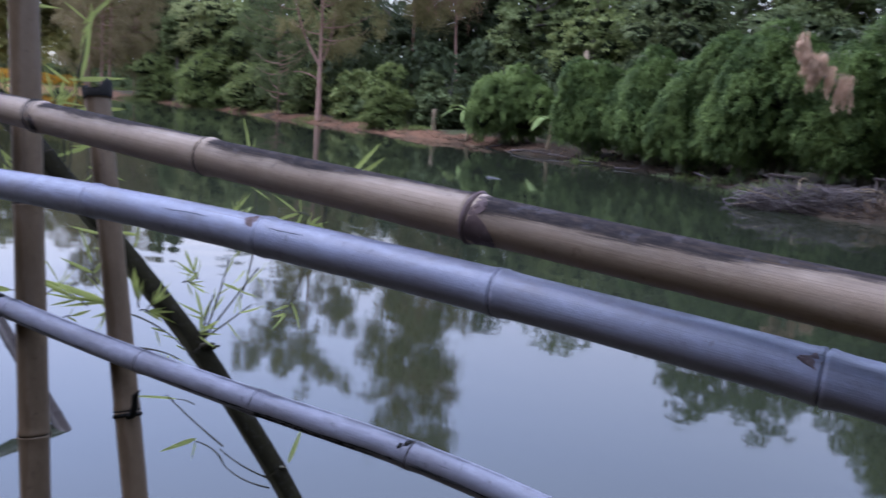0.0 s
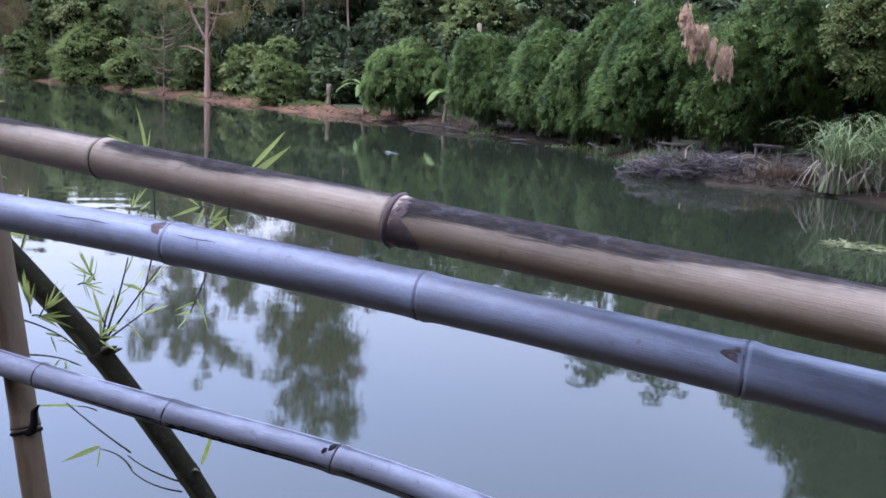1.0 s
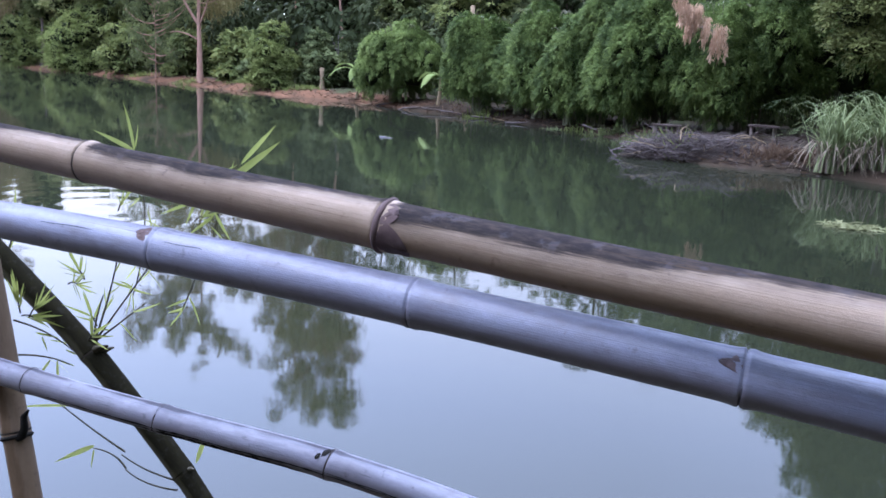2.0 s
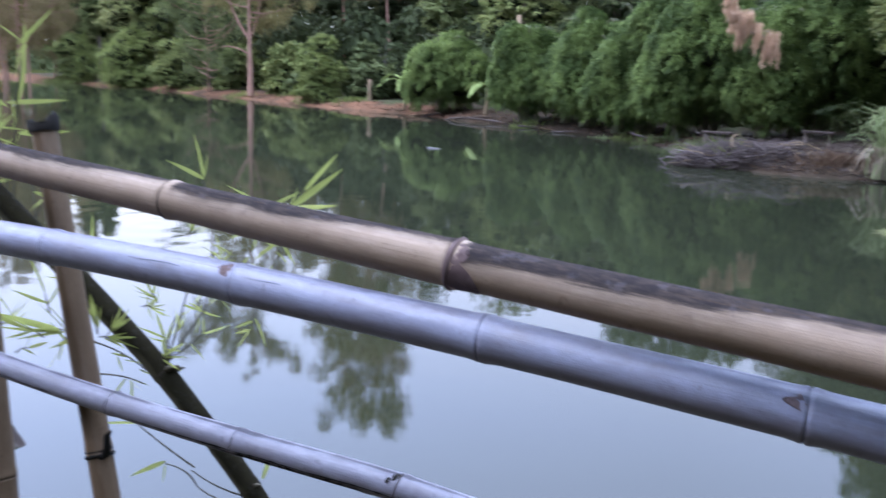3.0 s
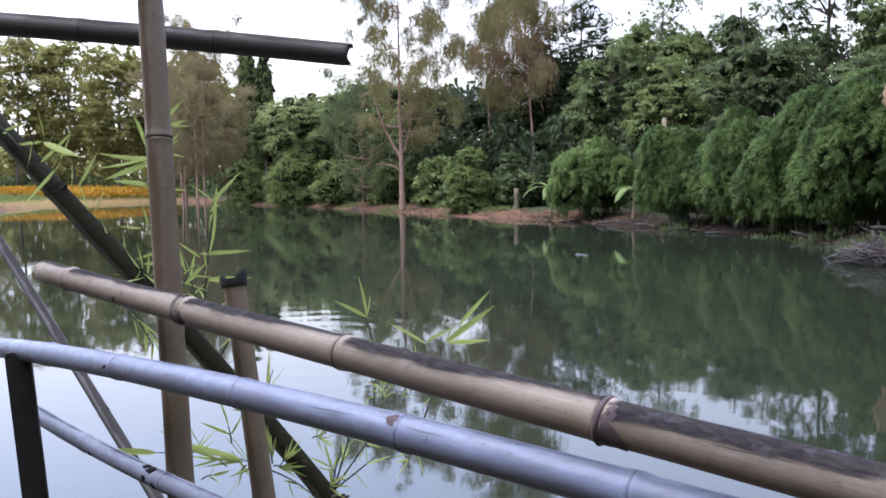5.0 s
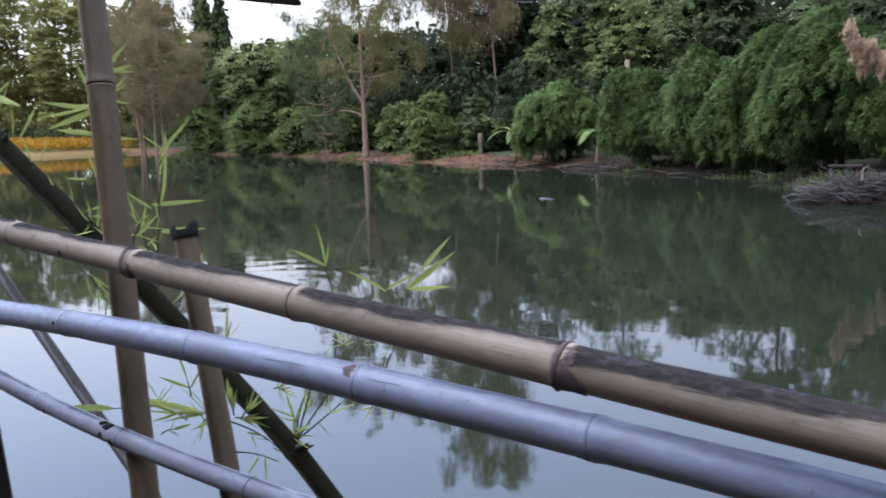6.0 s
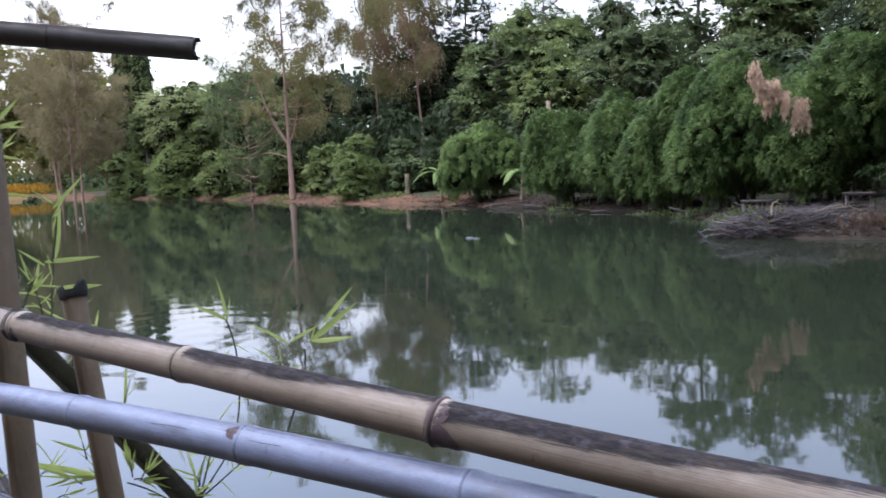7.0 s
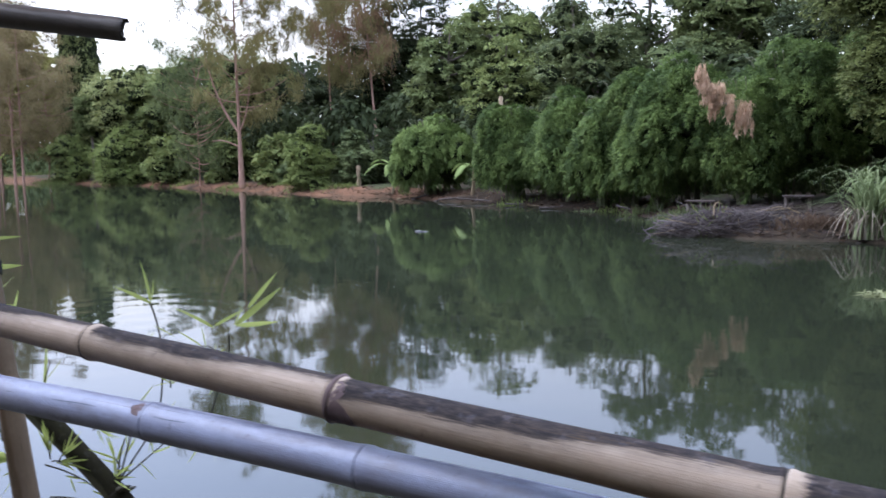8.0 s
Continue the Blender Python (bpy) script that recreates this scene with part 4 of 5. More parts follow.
# on the bare low twigs
sprig(-0.89, 1.90, 0.79, (-118, 0.12), (-172, 0.05))
sprig(-0.62, 1.90, 0.79, (18, 0.11))


# more leaves, set along the twigs on both sides
for foot, tip in sprays:
    for k in range(4):
        s = leaf_rng.uniform(0.3, 1.0)
        p = foot * (1 - s) + tip * s
        way = unit(unit(tip - foot) * leaf_rng.uniform(0.3, 1.0) + np.array([leaf_rng.gauss(0, 0.6), leaf_rng.gauss(0, 0.4), leaf_rng.gauss(-0.1, 0.5)]))
        ob = part("leaf", leaf_rng.choice(BLADES), plant)
        ob.matrix_world = leaf_pose(p, p + way * leaf_rng.uniform(0.04, 0.095), leaf_rng.uniform(-0.9, 0.9))


# loose young leaves about the upper joints, on short side twigs
for x, z, n in ((-1.84, 1.90, 4), (-1.36, 1.58, 8), (-1.48, 1.58, 6), (-1.22, 1.42, 8), (-1.10, 1.22, 8), (-1.95, 2.02, 4)):
    foot = np.array([x, 1.90, z])
    for twig in range(2):
        tip = foot + np.array([leaf_rng.uniform(-0.16, 0.2), leaf_rng.uniform(-0.06, 0.06), leaf_rng.uniform(0.06, 0.2)])
        v, f, _ = tube(bend(foot, tip, (0, 0, 0.01), 6), np.linspace(0.0024, 0.0012, 6), 6)
        part("twig", mesh_of("twig", v, f, M_TWIG, True), plant, "thin dark twig")
        for k in range(n // 2):
            q = foot + (tip - foot) * leaf_rng.uniform(0.35, 1.0)
            way = unit(np.array([leaf_rng.gauss(0, 0.8), leaf_rng.gauss(0, 0.35), leaf_rng.gauss(0.15, 0.5)]))
            ob = part("leaf", leaf_rng.choice(BLADES), plant)
            ob.matrix_world = leaf_pose(q, q + way * leaf_rng.uniform(0.07, 0.15), leaf_rng.uniform(-0.9, 0.9))


# ---- trees and bushes ----
def foot_z(x, y):
    return float(ground_height(x, y))


def broad_tree(name, x, y, height, width, leaf_mat, label, seed, count=9000, leaf=(0.30, 0.16), clear=0.3, n_clumps=64, trunk_r=0.16, bark_mat=None, clump=None, depth=None, inner=0.48, extra=()):
    """A trunk with limbs and a crown of leaf clumps."""
    r = np.random.default_rng(seed)
    z0 = foot_z(x, y)
    t = thing(name, (x, y, z0), label, "tree")
    half = height * (1 - clear) / 2
    mid = height - half
    lean = r.normal(0, 0.03, 2) * height
    spine = bend((0, 0, -0.2), (lean[0], lean[1], height * 0.86), (r.normal(0, 0.15), r.normal(0, 0.15), 0), 12)
    cs, rs = clumps_in(r, n_clumps, (width / 2 * 0.8, (depth or width) / 2 * 0.8, half * 0.82), -1.0, clump or width * 0.125)
    cs = cs + np.array([lean[0] * 0.7, lean[1] * 0.7, mid])
    if extra:
        cs, rs = np.concatenate([cs, np.array(extra)[:, :3]]), np.r_[rs, np.array(extra)[:, 3]]
    pieces = [tube(spine, np.linspace(trunk_r, trunk_r * 0.25, 12), 9)[:2]]
    for c in cs[: min(14, n_clumps)]:
        h = np.clip((c[2] - 0.35 * np.hypot(c[0], c[1])) / (height * 0.86), 0.15, 0.95)
        p = spine[int(h * 11)]
        pieces.append(tube(bend(p, c, (0, 0, -0.08 * np.linalg.norm(c - p)), 6), np.linspace(trunk_r * 0.38, 0.02, 6), 6)[:2])
    part("trunk", mesh_of("trunk", *joined(pieces), bark_mat or M_BARK, True), t)
    part("crown", mesh_of("crown", *fans(r, cs, rs, int(count * 2.1), leaf[0] * 0.85, leaf[1] * 0.85, 0.62), leaf_mat), t)
    deep = cs[:, 2] < height * (0.62 if clear > 0.22 or height > 11.9 else 0.8)
    if inner:
        tagged(part("shade_core", mesh_of("shade_core", *cores(r, cs[deep], rs[deep], rate=inner), M_SHADE_CORE, True), t), kind="stuff")
    return t


def bush(name, x, y, height, width, leaf_mat, label, seed, count=9000, leaf=(0.175, 0.078), category="bush", depth=None, n_clumps=30, down=0.35, size=0.2):
    """A leafy mound that reaches the ground, on a few thin stems."""
    r = np.random.default_rng(seed)
    z0 = foot_z(x, y)
    t = thing(name, (x, y, z0), label, category)
    w, d = width / 2, (depth or width) / 2
    cs, rs = clumps_in(r, n_clumps, (w * 0.8, d * 0.8, height * 0.84), -0.05, width * size)
    cs[:, 2] = np.clip(cs[:, 2], rs * 0.55, None)
    low = cs[:, 2] < height * 0.3
    cs[low, :2] *= 0.85
    cs = cs[np.lexsort((cs[:, 2],))]
    stems = [tube(bend((r.normal(0, w * 0.12), r.normal(0, d * 0.12), -0.15), c, (0, 0, 0.1), 5), np.linspace(0.035, 0.012, 5), 5)[:2] for c in cs[::4]]
    part("stems", mesh_of("stems", *joined(stems), M_BARK, True), t)
    part("crown", mesh_of("crown", *fans(r, cs, rs, int(count * 2.0), leaf[0] * 0.9, leaf[1] * 0.9, 0.8, droop=down + 0.15), leaf_mat), t)
    tagged(part("shade_core", mesh_of("shade_core", *cores(r, cs, rs, rate=0.55), M_SHADE_CORE, True), t), kind="stuff")
    return t


def bamboo_clump(x, y, height, width, seed, label, count=40000, depth=None, low=0.12, leaf_mat=None):
    """Arching bamboo: canes fan out from one foot and hang over into a lumpy mound, dense with narrow leaves."""
    r = np.random.default_rng(seed)
    z0 = foot_z(x, y)
    t = thing("bamboo_clump", (x, y, z0), label, "bamboo", group="bamboo hedge on the bank")
    w, d = width / 2, (depth or width) / 2
    for i in range(16):
        a, reach = r.uniform(0, 2 * np.pi), r.uniform(0.2, 0.85)
        s = np.linspace(0, 1, 9)[:, None]
        out = np.array([math.cos(a) * w * reach, math.sin(a) * d * reach, 0])
        p = out * (0.25 + 0.75 * s**1.6) + np.array([0, 0, 1.0]) * height * 0.9 * np.sin(s * 1.75)
        part("cane", mesh_of("cane", *tube(p, np.linspace(0.028, 0.008, 9), 6)[:2], M_CULM_FAR, True), t)
    # a rounded mound, knobbly with smaller lobes, dressed all over with short arching sprays; built on a ball, then stretched to its height
    tall = height / width / 1.07
    lobes = [(0, 0, width * 0.48, width * 0.34), (r.normal(0, 0.06) * width, 0, width * 0.62, width * 0.30)]
    for i in range(24):
        up = 1 - 1.6 * (i + 0.5) / 24 + r.normal(0, 0.05)
        a = i * 2.39996 + r.normal(0, 0.45)
        ring = math.sqrt(max(0.0, 1 - up * up))
        reach = width * r.uniform(0.20, 0.40)
        lobes.append((math.cos(a) * ring * reach, math.sin(a) * ring * reach * d / w, width * 0.5 + up * reach * 0.95, width * r.uniform(0.11, 0.24)))
    lobes = np.array(lobes)
    n = 5200
    share = lobes[:, 3] ** 2 / (lobes[:, 3] ** 2).sum()
    which = r.choice(len(lobes), n, p=share)
    o = unit(r.normal(size=(n, 3)))
    tuft = lobes[which, :3] + o * lobes[which, 3:4] * r.uniform(0.84, 1.0, (n, 1))
    away = np.linalg.norm(tuft[:, None] - lobes[None, :, :3], axis=2) / lobes[None, :, 3]
    bare = np.clip(tuft[:, 2] / width / 0.72, 0.07, 1.0)
    keep = (away.min(1) > 0.82) & (tuft[:, 2] > low * width * 0.5) & (r.random(n) < bare)
    tuft, o = tuft[keep], o[keep]
    tuft[:, 2] *= tall
    lobes[:, 2] *= tall
    n = len(tuft)
    # each spray arches out and droops; its leaves hang along it
    arch = unit(o + r.normal(size=(n, 3)) * 0.45 + np.array([0, 0, 0.55])) * r.uniform(0.10, 0.26, (n, 1))
    k = r.integers(0, n, count)
    s = r.random((count, 1))
    p = tuft[k] + arch[k] * s + np.array([0, 0, -0.22]) * s**2 + r.normal(0, 0.035, (count, 3))
    p[:, 2] = np.maximum(p[:, 2], 0.12)
    way = unit(arch[k] * 1.5 + r.normal(size=(count, 3)) * 0.32 + np.array([0, 0, -0.35]) * s)
    face = 0.5 * o[k] + r.normal(size=(count, 3)) * 0.3 + np.array([0, 0, 0.8])
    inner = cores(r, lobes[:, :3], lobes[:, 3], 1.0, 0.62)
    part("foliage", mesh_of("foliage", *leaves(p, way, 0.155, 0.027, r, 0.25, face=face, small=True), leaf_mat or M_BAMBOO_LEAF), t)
    tagged(part("shade_core", mesh_of("shade_core", *inner, M_SHADE_CORE, True), t), kind="stuff")
    return t


def ironwood(x, y, height, width, seed, label, needle=None, trunk_r=0.16, count=18000, clear=0.22, fork=False, red=0.0, lean=0.0, bushy=1.0, hang=1.0, twins=()):
    """A casuarina-like tree: a straight pale trunk, thin upswept limbs and hanging needle tufts."""
    r = np.random.default_rng(seed)
    z0 = foot_z(x, y)
    t = thing("ironwood_tree", (x, y, z0), label, "tree")
    spine = bend((0, 0, -0.2), (r.normal(0, 0.12) + lean, 0, height), (r.normal(0, 0.12), 0.05, 0), 20)
    pieces = [tube(spine, np.r_[trunk_r * 1.4, np.linspace(trunk_r, trunk_r * 0.62, 4), np.linspace(trunk_r * 0.56, 0.02, 15)], 10)[:2]]
    for dx, dy, h in twins:
        pieces.append(tube(bend((dx, dy, -0.2), (dx * 1.4 + r.normal(0, 0.2), dy, height * h), (r.normal(0, 0.12), 0, 0), 12), np.r_[trunk_r * 1.1, np.linspace(trunk_r * 0.8, 0.02, 11)], 8)[:2])
    if fork:
        pieces.append(tube(bend(spine[4], spine[4] + np.array([-1.75, -0.3, 4.4]), (-0.22, 0, -0.25), 10), np.linspace(0.09, 0.03, 10), 7)[:2])
        pieces.append(tube(bend(spine[3], spine[3] + np.array([-1.5, -0.4, 0.35]), (-0.1, 0, 0.2), 7), np.linspace(0.05, 0.02, 7), 6)[:2])
        pieces.append(tube(bend(spine[4], spine[4] + np.array([0.9, -0.3, 3.2]), (0.15, 0, -0.2), 8), np.linspace(0.05, 0.02, 8), 6)[:2])
    tips, wide = [], []
    n = 44
    for i in range(n):
        h = clear + (1 - clear) * (i + r.random()) / n
        p = np.array([np.interp(h * height, spine[:, 2], spine[:, k]) for k in range(3)])
        a = r.uniform(0, 2 * np.pi)
        reach = width / 2 * (0.35 + 0.9 * math.sin(math.pi * min(1, (1 - h) / (1 - clear) * 0.62 + 0.22))) * r.uniform(0.4, 1.05)
        q = p + np.array([math.cos(a) * reach, math.sin(a) * reach, reach * r.uniform(0.2, 0.75)])
        limb = bend(p, q, (0, 0, -0.12 * reach), 6)
        pieces.append(tube(limb, np.linspace(0.045, 0.012, 6) * (1.2 - 0.6 * h), 5)[:2])
        for k in (2, 3, 4, 5, 5):
            tips.append(limb[k] + r.normal(0, 0.22, 3))
            wide.append((0.14 + 0.30 * r.random() ** 1.5 + 0.04 * reach) * bushy)
    part("trunk", mesh_of("trunk", *joined(pieces), M_BARK_PINK, True), t, "pinkish grey trunk and bare limbs")
    tips, wide = np.array(tips), np.array(wide)
    # needle tufts hang from the limbs in strands
    strands = 16 * len(tips)
    which = r.choice(len(tips), strands, p=wide**2 / (wide**2).sum())
    top = tips[which] + unit(r.normal(size=(strands, 3))) * (wide[which] * r.uniform(0.2, 1.2, strands))[:, None] * np.array([1.15, 1.15, 0.8])
    fall = wide[which] * r.uniform(0.6, 1.7, strands) * hang
    tilt = r.normal(0, 0.22, (strands, 2))
    k = r.integers(0, strands, count)
    s = r.random(count)
    p = top[k] + np.stack([tilt[k, 0] * s * fall[k], tilt[k, 1] * s * fall[k], -s * fall[k]], -1) + r.normal(0, 0.045, (count, 3))
    way = unit(r.normal(size=(count, 3)) * 0.5 + np.array([0, 0, -0.8]))
    dry = (r.random(strands) < red * np.clip(1.6 * np.sin(tips[which][:, 2] * 0.9) + 0.4, 0, 2))[k]
    part("needles", mesh_of("needles", *leaves(p[~dry], way[~dry], 0.26, 0.034, r, 0.2, small=True), needle or M_NEEDLE), t)
    if dry.any():
        part("dry_needles", mesh_of("dry_needles", *leaves(p[dry], way[dry], 0.28, 0.034, r, 0.2, small=True), M_NEEDLE_RED), t, "reddish brown dry needle tufts")
    return t


M_MAST_LEAF = foliage("mast_tree_foliage", (0.050, 0.060, 0.022), (0.105, 0.122, 0.042), (0.18, 0.19, 0.068))


def column_tree(x, y, height, width, seed):
    r = np.random.default_rng(seed)
    t = thing("column_tree", (x, y, foot_z(x, y)), "narrow dark green columnar mast tree", "tree", group="mast trees")
    part("trunk", mesh_of("trunk", *tube(bend((0, 0, -0.2), (0, 0, height * 0.95), (0.05, 0, 0), 8), np.linspace(0.14, 0.03, 8), 8)[:2], M_BARK, True), t)
    h = np.linspace(0.05, 0.985, 80)
    cs = np.stack([r.normal(0, width * 0.05, 80), r.normal(0, width * 0.05, 80), h * height], -1)
    rs = width * 0.5 * np.clip(1.9 * (1 - h) ** 0.5, 0.3, 1) * r.uniform(0.7, 1.15, 80)
    part("crown", mesh_of("crown", *fans(r, cs, rs, 14000, 0.26, 0.09, 0.9, lift=-0.6, droop=0.9, flat=0.5), M_MAST_LEAF), t)
    tagged(part("shade_core", mesh_of("shade_core", *cores(r, cs, rs, 1.0, 0.8), M_SHADE_CORE, True), t), kind="stuff")
    return t


n_far = Nodes("far_cane")
M_CULM_FAR = n_far.set(n_far.mix(n_far.noise(n_far.coords("Object"), 6, 3), (0.05, 0.06, 0.025), (0.13, 0.12, 0.06)), 0.7)

# the bamboo hedge, from the open bank to the near corner
for x, y, h, w, c in ((-3.2, 30.6, 3.8, 2.7, 72000), (-1.75, 29.9, 3.3, 2.0, 40000), (-0.9, 28.8, 4.0, 2.5, 72000), (0.15, 27.3, 3.4, 2.1, 40000), (0.95, 26.9, 4.4, 3.2, 90000), (1.9, 25.3, 3.4, 2.2, 50000),
                      (2.75, 25.3, 4.6, 3.1, 90000), (4.0, 24.0, 3.8, 2.4, 60000), (5.1, 24.6, 4.55, 3.3, 80000), (7.3, 24.9, 4.7, 3.2, 40000), (9.4, 25.4, 4.8, 3.0, 20000)):
    bamboo_clump(x, y, h, w, int(100 + y * 7), "dense arching green bamboo clump at the water's edge", c, low=0.10)
bamboo_clump(-7.1, 34.4, 3.5, 3.3, 31, "round bright green bamboo clump beside banana plants", 90000, low=0.06, leaf_mat=M_BAMBOO_BRIGHT)

# low bushes along the far bank: x, y, height, width, leaves, seed, count, leaf size
for x, y, h, w, m, s, c, leaf in ((-14.5, 39.4, 3.4, 2.4, M_BUSH_LEAF, 41, 20000, (0.12, 0.055)), (-12.3, 40.6, 3.2, 2.7, M_MID_LEAF, 42, 7000, (0.26, 0.13)), (-32.8, 52.0, 4.0, 4.6, M_BUSH_LEAF, 43, 19000, (0.15, 0.07)),
                                  (-38.5, 56.2, 4.3, 3.6, M_BUSH_LEAF, 44, 16000, (0.15, 0.07)), (-28.0, 49.8, 3.6, 3.4, M_TREE_LEAF, 45, 9000, (0.2, 0.09)), (-40.6, 57.0, 4.4, 4.0, M_TREE_LEAF, 46, 8000, (0.2, 0.09)),
                                  (-17.9, 43.9, 3.5, 2.9, M_TREE_LEAF, 47, 5000, (0.34, 0.17)), (-10.2, 41.6, 2.8, 3.0, M_DARK_LEAF, 48, 6000, (0.2, 0.09)), (-22.6, 47.2, 3.4, 3.2, M_TREE_LEAF, 49, 9000, (0.2, 0.09)),
                                  (-16.2, 43.0, 2.2, 2.2, M_MID_LEAF, 51, 4000, (0.28, 0.14))):
    bush("bush", x, y, h, w, m, "rounded leafy green bush on the red bank", s, c, leaf)

bush("bush", -50.6, 57.6, 1.0, 1.9, M_MID_LEAF, "small round dark bush before the flower field", 50, 1500)

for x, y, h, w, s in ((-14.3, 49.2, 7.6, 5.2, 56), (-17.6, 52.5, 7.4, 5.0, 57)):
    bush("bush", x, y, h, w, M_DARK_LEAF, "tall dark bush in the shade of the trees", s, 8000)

# pale ironwoods
ironwood(-20.3, 43.8, 15.2, 6.6, 51, "tall ironwood with a pinkish forked trunk on the bank", fork=True, count=36000, clear=0.26, trunk_r=0.17, hang=1.3)
ironwood(-24.2, 46.2, 8.4, 4.6, 58, "young olive ironwood with drooping lower branches", M_GREY_LEAF, count=12000, clear=0.10, trunk_r=0.045)
ironwood(-43.8, 54.5, 15.0, 6.8, 52, "tall brownish ironwood with twin trunks", M_NEEDLE_BROWN, count=40000, clear=0.20, trunk_r=0.13, bushy=1.15, twins=((0.55, 0.2, 0.8), (-1.9, 0.6, 0.6)))
ironwood(-47.0, 57.0, 14.0, 6.0, 53, "tall brownish ironwood beside a flower field", M_NEEDLE_BROWN, count=30000, clear=0.18, trunk_r=0.12, bushy=1.15, twins=((0.9, 0.3, 0.7),))
ironwood(-42.8, 57.0, 9.0, 4.6, 59, "brownish ironwood before the mast trees", M_NEEDLE_BROWN, count=15000, clear=0.22, trunk_r=0.07, bushy=1.1)
ironwood(-12.9, 46.6, 19.8, 5.4, 54, "tall drooping ironwood above the bushes", count=50000, clear=0.34, trunk_r=0.11, red=0.34, lean=-1.3, bushy=1.3, hang=1.9)
ironwood(-16.6, 49.5, 17.5, 4.6, 55, "tall drooping ironwood behind its neighbour", count=40000, clear=0.36, trunk_r=0.09, bushy=1.25, hang=1.8)

for x, y, h, w, s in ((-45.2, 63.2, 13.5, 1.3, 61), (-44.2, 62.8, 13.9, 1.3, 62), (-42.9, 63, 13.2, 1.9, 63)):
    column_tree(x, y, h, w, s)

# broad trees behind the bank
# x, y, height, width, material, leaves, foliage size, clear
TREES = [
    (-33.5, 56.0, 9.8, 8.6, M_FRESH_LEAF, 30000, (0.19, 0.088), 0.12),
    (-28.6, 55.0, 10.2, 8.0, M_TREE_LEAF, 30000, (0.19, 0.088), 0.12),
    (-37.5, 58.5, 8.8, 7.4, M_FRESH_LEAF, 22000, (0.19, 0.088), 0.1),
    (-37.9, 55.4, 6.5, 1.9, M_LIGHT_LEAF, 9000, (0.26, 0.13), 0.5),
    (-24.0, 53.0, 9.2, 7.0, M_FRESH_LEAF, 26000, (0.19, 0.088), 0.1),
    (-30.5, 54.4, 8.0, 8.0, M_TREE_LEAF, 26000, (0.19, 0.088), 0.08),
    (-13.2, 49.5, 12.0, 5.6, M_DARK_LEAF, 20400, (0.19, 0.088), 0.08),
    (-11.0, 49.5, 12.6, 5.4, M_DARK_LEAF, 22100, (0.19, 0.088), 0.1),
    (-7.6, 42.0, 8.6, 4.8, M_LIGHT_LEAF, 15000, (0.26, 0.13), 0.14),
    (-5.4, 44.6, 11.5, 6.6, M_TREE_LEAF, 26000, (0.19, 0.088), 0.15),
]
TREES += [
    (-1.4, 44.0, 11.0, 6.4, M_GREY_LEAF, 26000, (0.19, 0.088), 0.15),
    (-4.2, 39.0, 7.4, 5.0, M_TREE_LEAF, 18700, (0.19, 0.088), 0.15),
    (-0.4, 37.5, 7.6, 5.4, M_GREY_LEAF, 20400, (0.19, 0.088), 0.15),
    (2.0, 40.0, 13.0, 4.8, M_MID_LEAF, 15000, (0.19, 0.088), 0.25),
    (3.6, 35.5, 6.6, 5.0, M_MID_LEAF, 18000, (0.19, 0.088), 0.2),
    (4.7, 36.6, 9.2, 4.4, M_LIGHT_LEAF, 16000, (0.24, 0.12), 0.2),
    (5.0, 39.5, 13.4, 5.2, M_MID_LEAF, 20000, (0.19, 0.088), 0.25),
    (8.2, 39.0, 12.4, 5.6, M_MID_LEAF, 20000, (0.19, 0.088), 0.3),
    (7.2, 32.0, 6.8, 5.4, M_DARK_LEAF, 20400, (0.19, 0.088), 0.2),
    (11.6, 36.0, 13.8, 7.0, M_TREE_LEAF, 24000, (0.19, 0.088), 0.25),
]
TREES += [
    (10.6, 28.0, 10.5, 6.0, M_DARK_LEAF, 20400, (0.19, 0.088), 0.15),
    (-20.5, 54.5, 8.6, 6.5, M_DARK_LEAF, 18700, (0.19, 0.088), 0.1),
    (-15.5, 56.0, 12.0, 6.0, M_DARK_LEAF, 18700, (0.19, 0.088), 0.1),
    (-7.6, 52.5, 11.5, 8.0, M_DARK_LEAF, 18700, (0.19, 0.088), 0.1),
    (14.5, 24.0, 12.0, 7.0, M_DARK_LEAF, 17000, (0.19, 0.088), 0.1),
]
TREE_LABELS = {M_TREE_LEAF: "leafy mid-green broadleaf tree behind the pond bank", M_FRESH_LEAF: "light green mixed tree on the far bank", M_MID_LEAF: "shaded mid-green tree in the belt behind the bank",
               M_DARK_LEAF: "dense dark green tree in the belt behind the bank", M_LIGHT_LEAF: "large-leaved light green tree behind the bamboo", M_GREY_LEAF: "grey-green broadleaf tree with a full crown"}
for i, (x, y, h, w, m, c, leaf, clear) in enumerate(TREES):
    airy = {"inner": 0.25, "clump": w * 0.11} if h > 12 and m is not M_DARK_LEAF else {}
    broad_tree("tree", x, y, h, w, m, TREE_LABELS[m], 200 + i, int(c * (0.58 if m is M_DARK_LEAF else 0.64)), leaf, clear, **airy)
# the near corner tree that hangs over the reeds
broad_tree("tree", 7.7, 20.3, 9.2, 5.4, M_CORNER_LEAF, "broad tree hanging over the reeds at the corner", 301, 60000, (0.12, 0.055), 0.26, 44,
           extra=[(-1.7, -0.7, 2.9, 0.75), (-1.4, -0.8, 2.3, 0.65), (-1.75, -0.6, 3.45, 0.6), (-0.8, -1.0, 3.0, 0.9), (-1.0, -0.8, 3.8, 0.8), (-0.6, -0.9, 2.3, 0.7), (-2.2, 0.3, 5.0, 0.9), (-1.5, 0.0, 4.7, 1.0)])
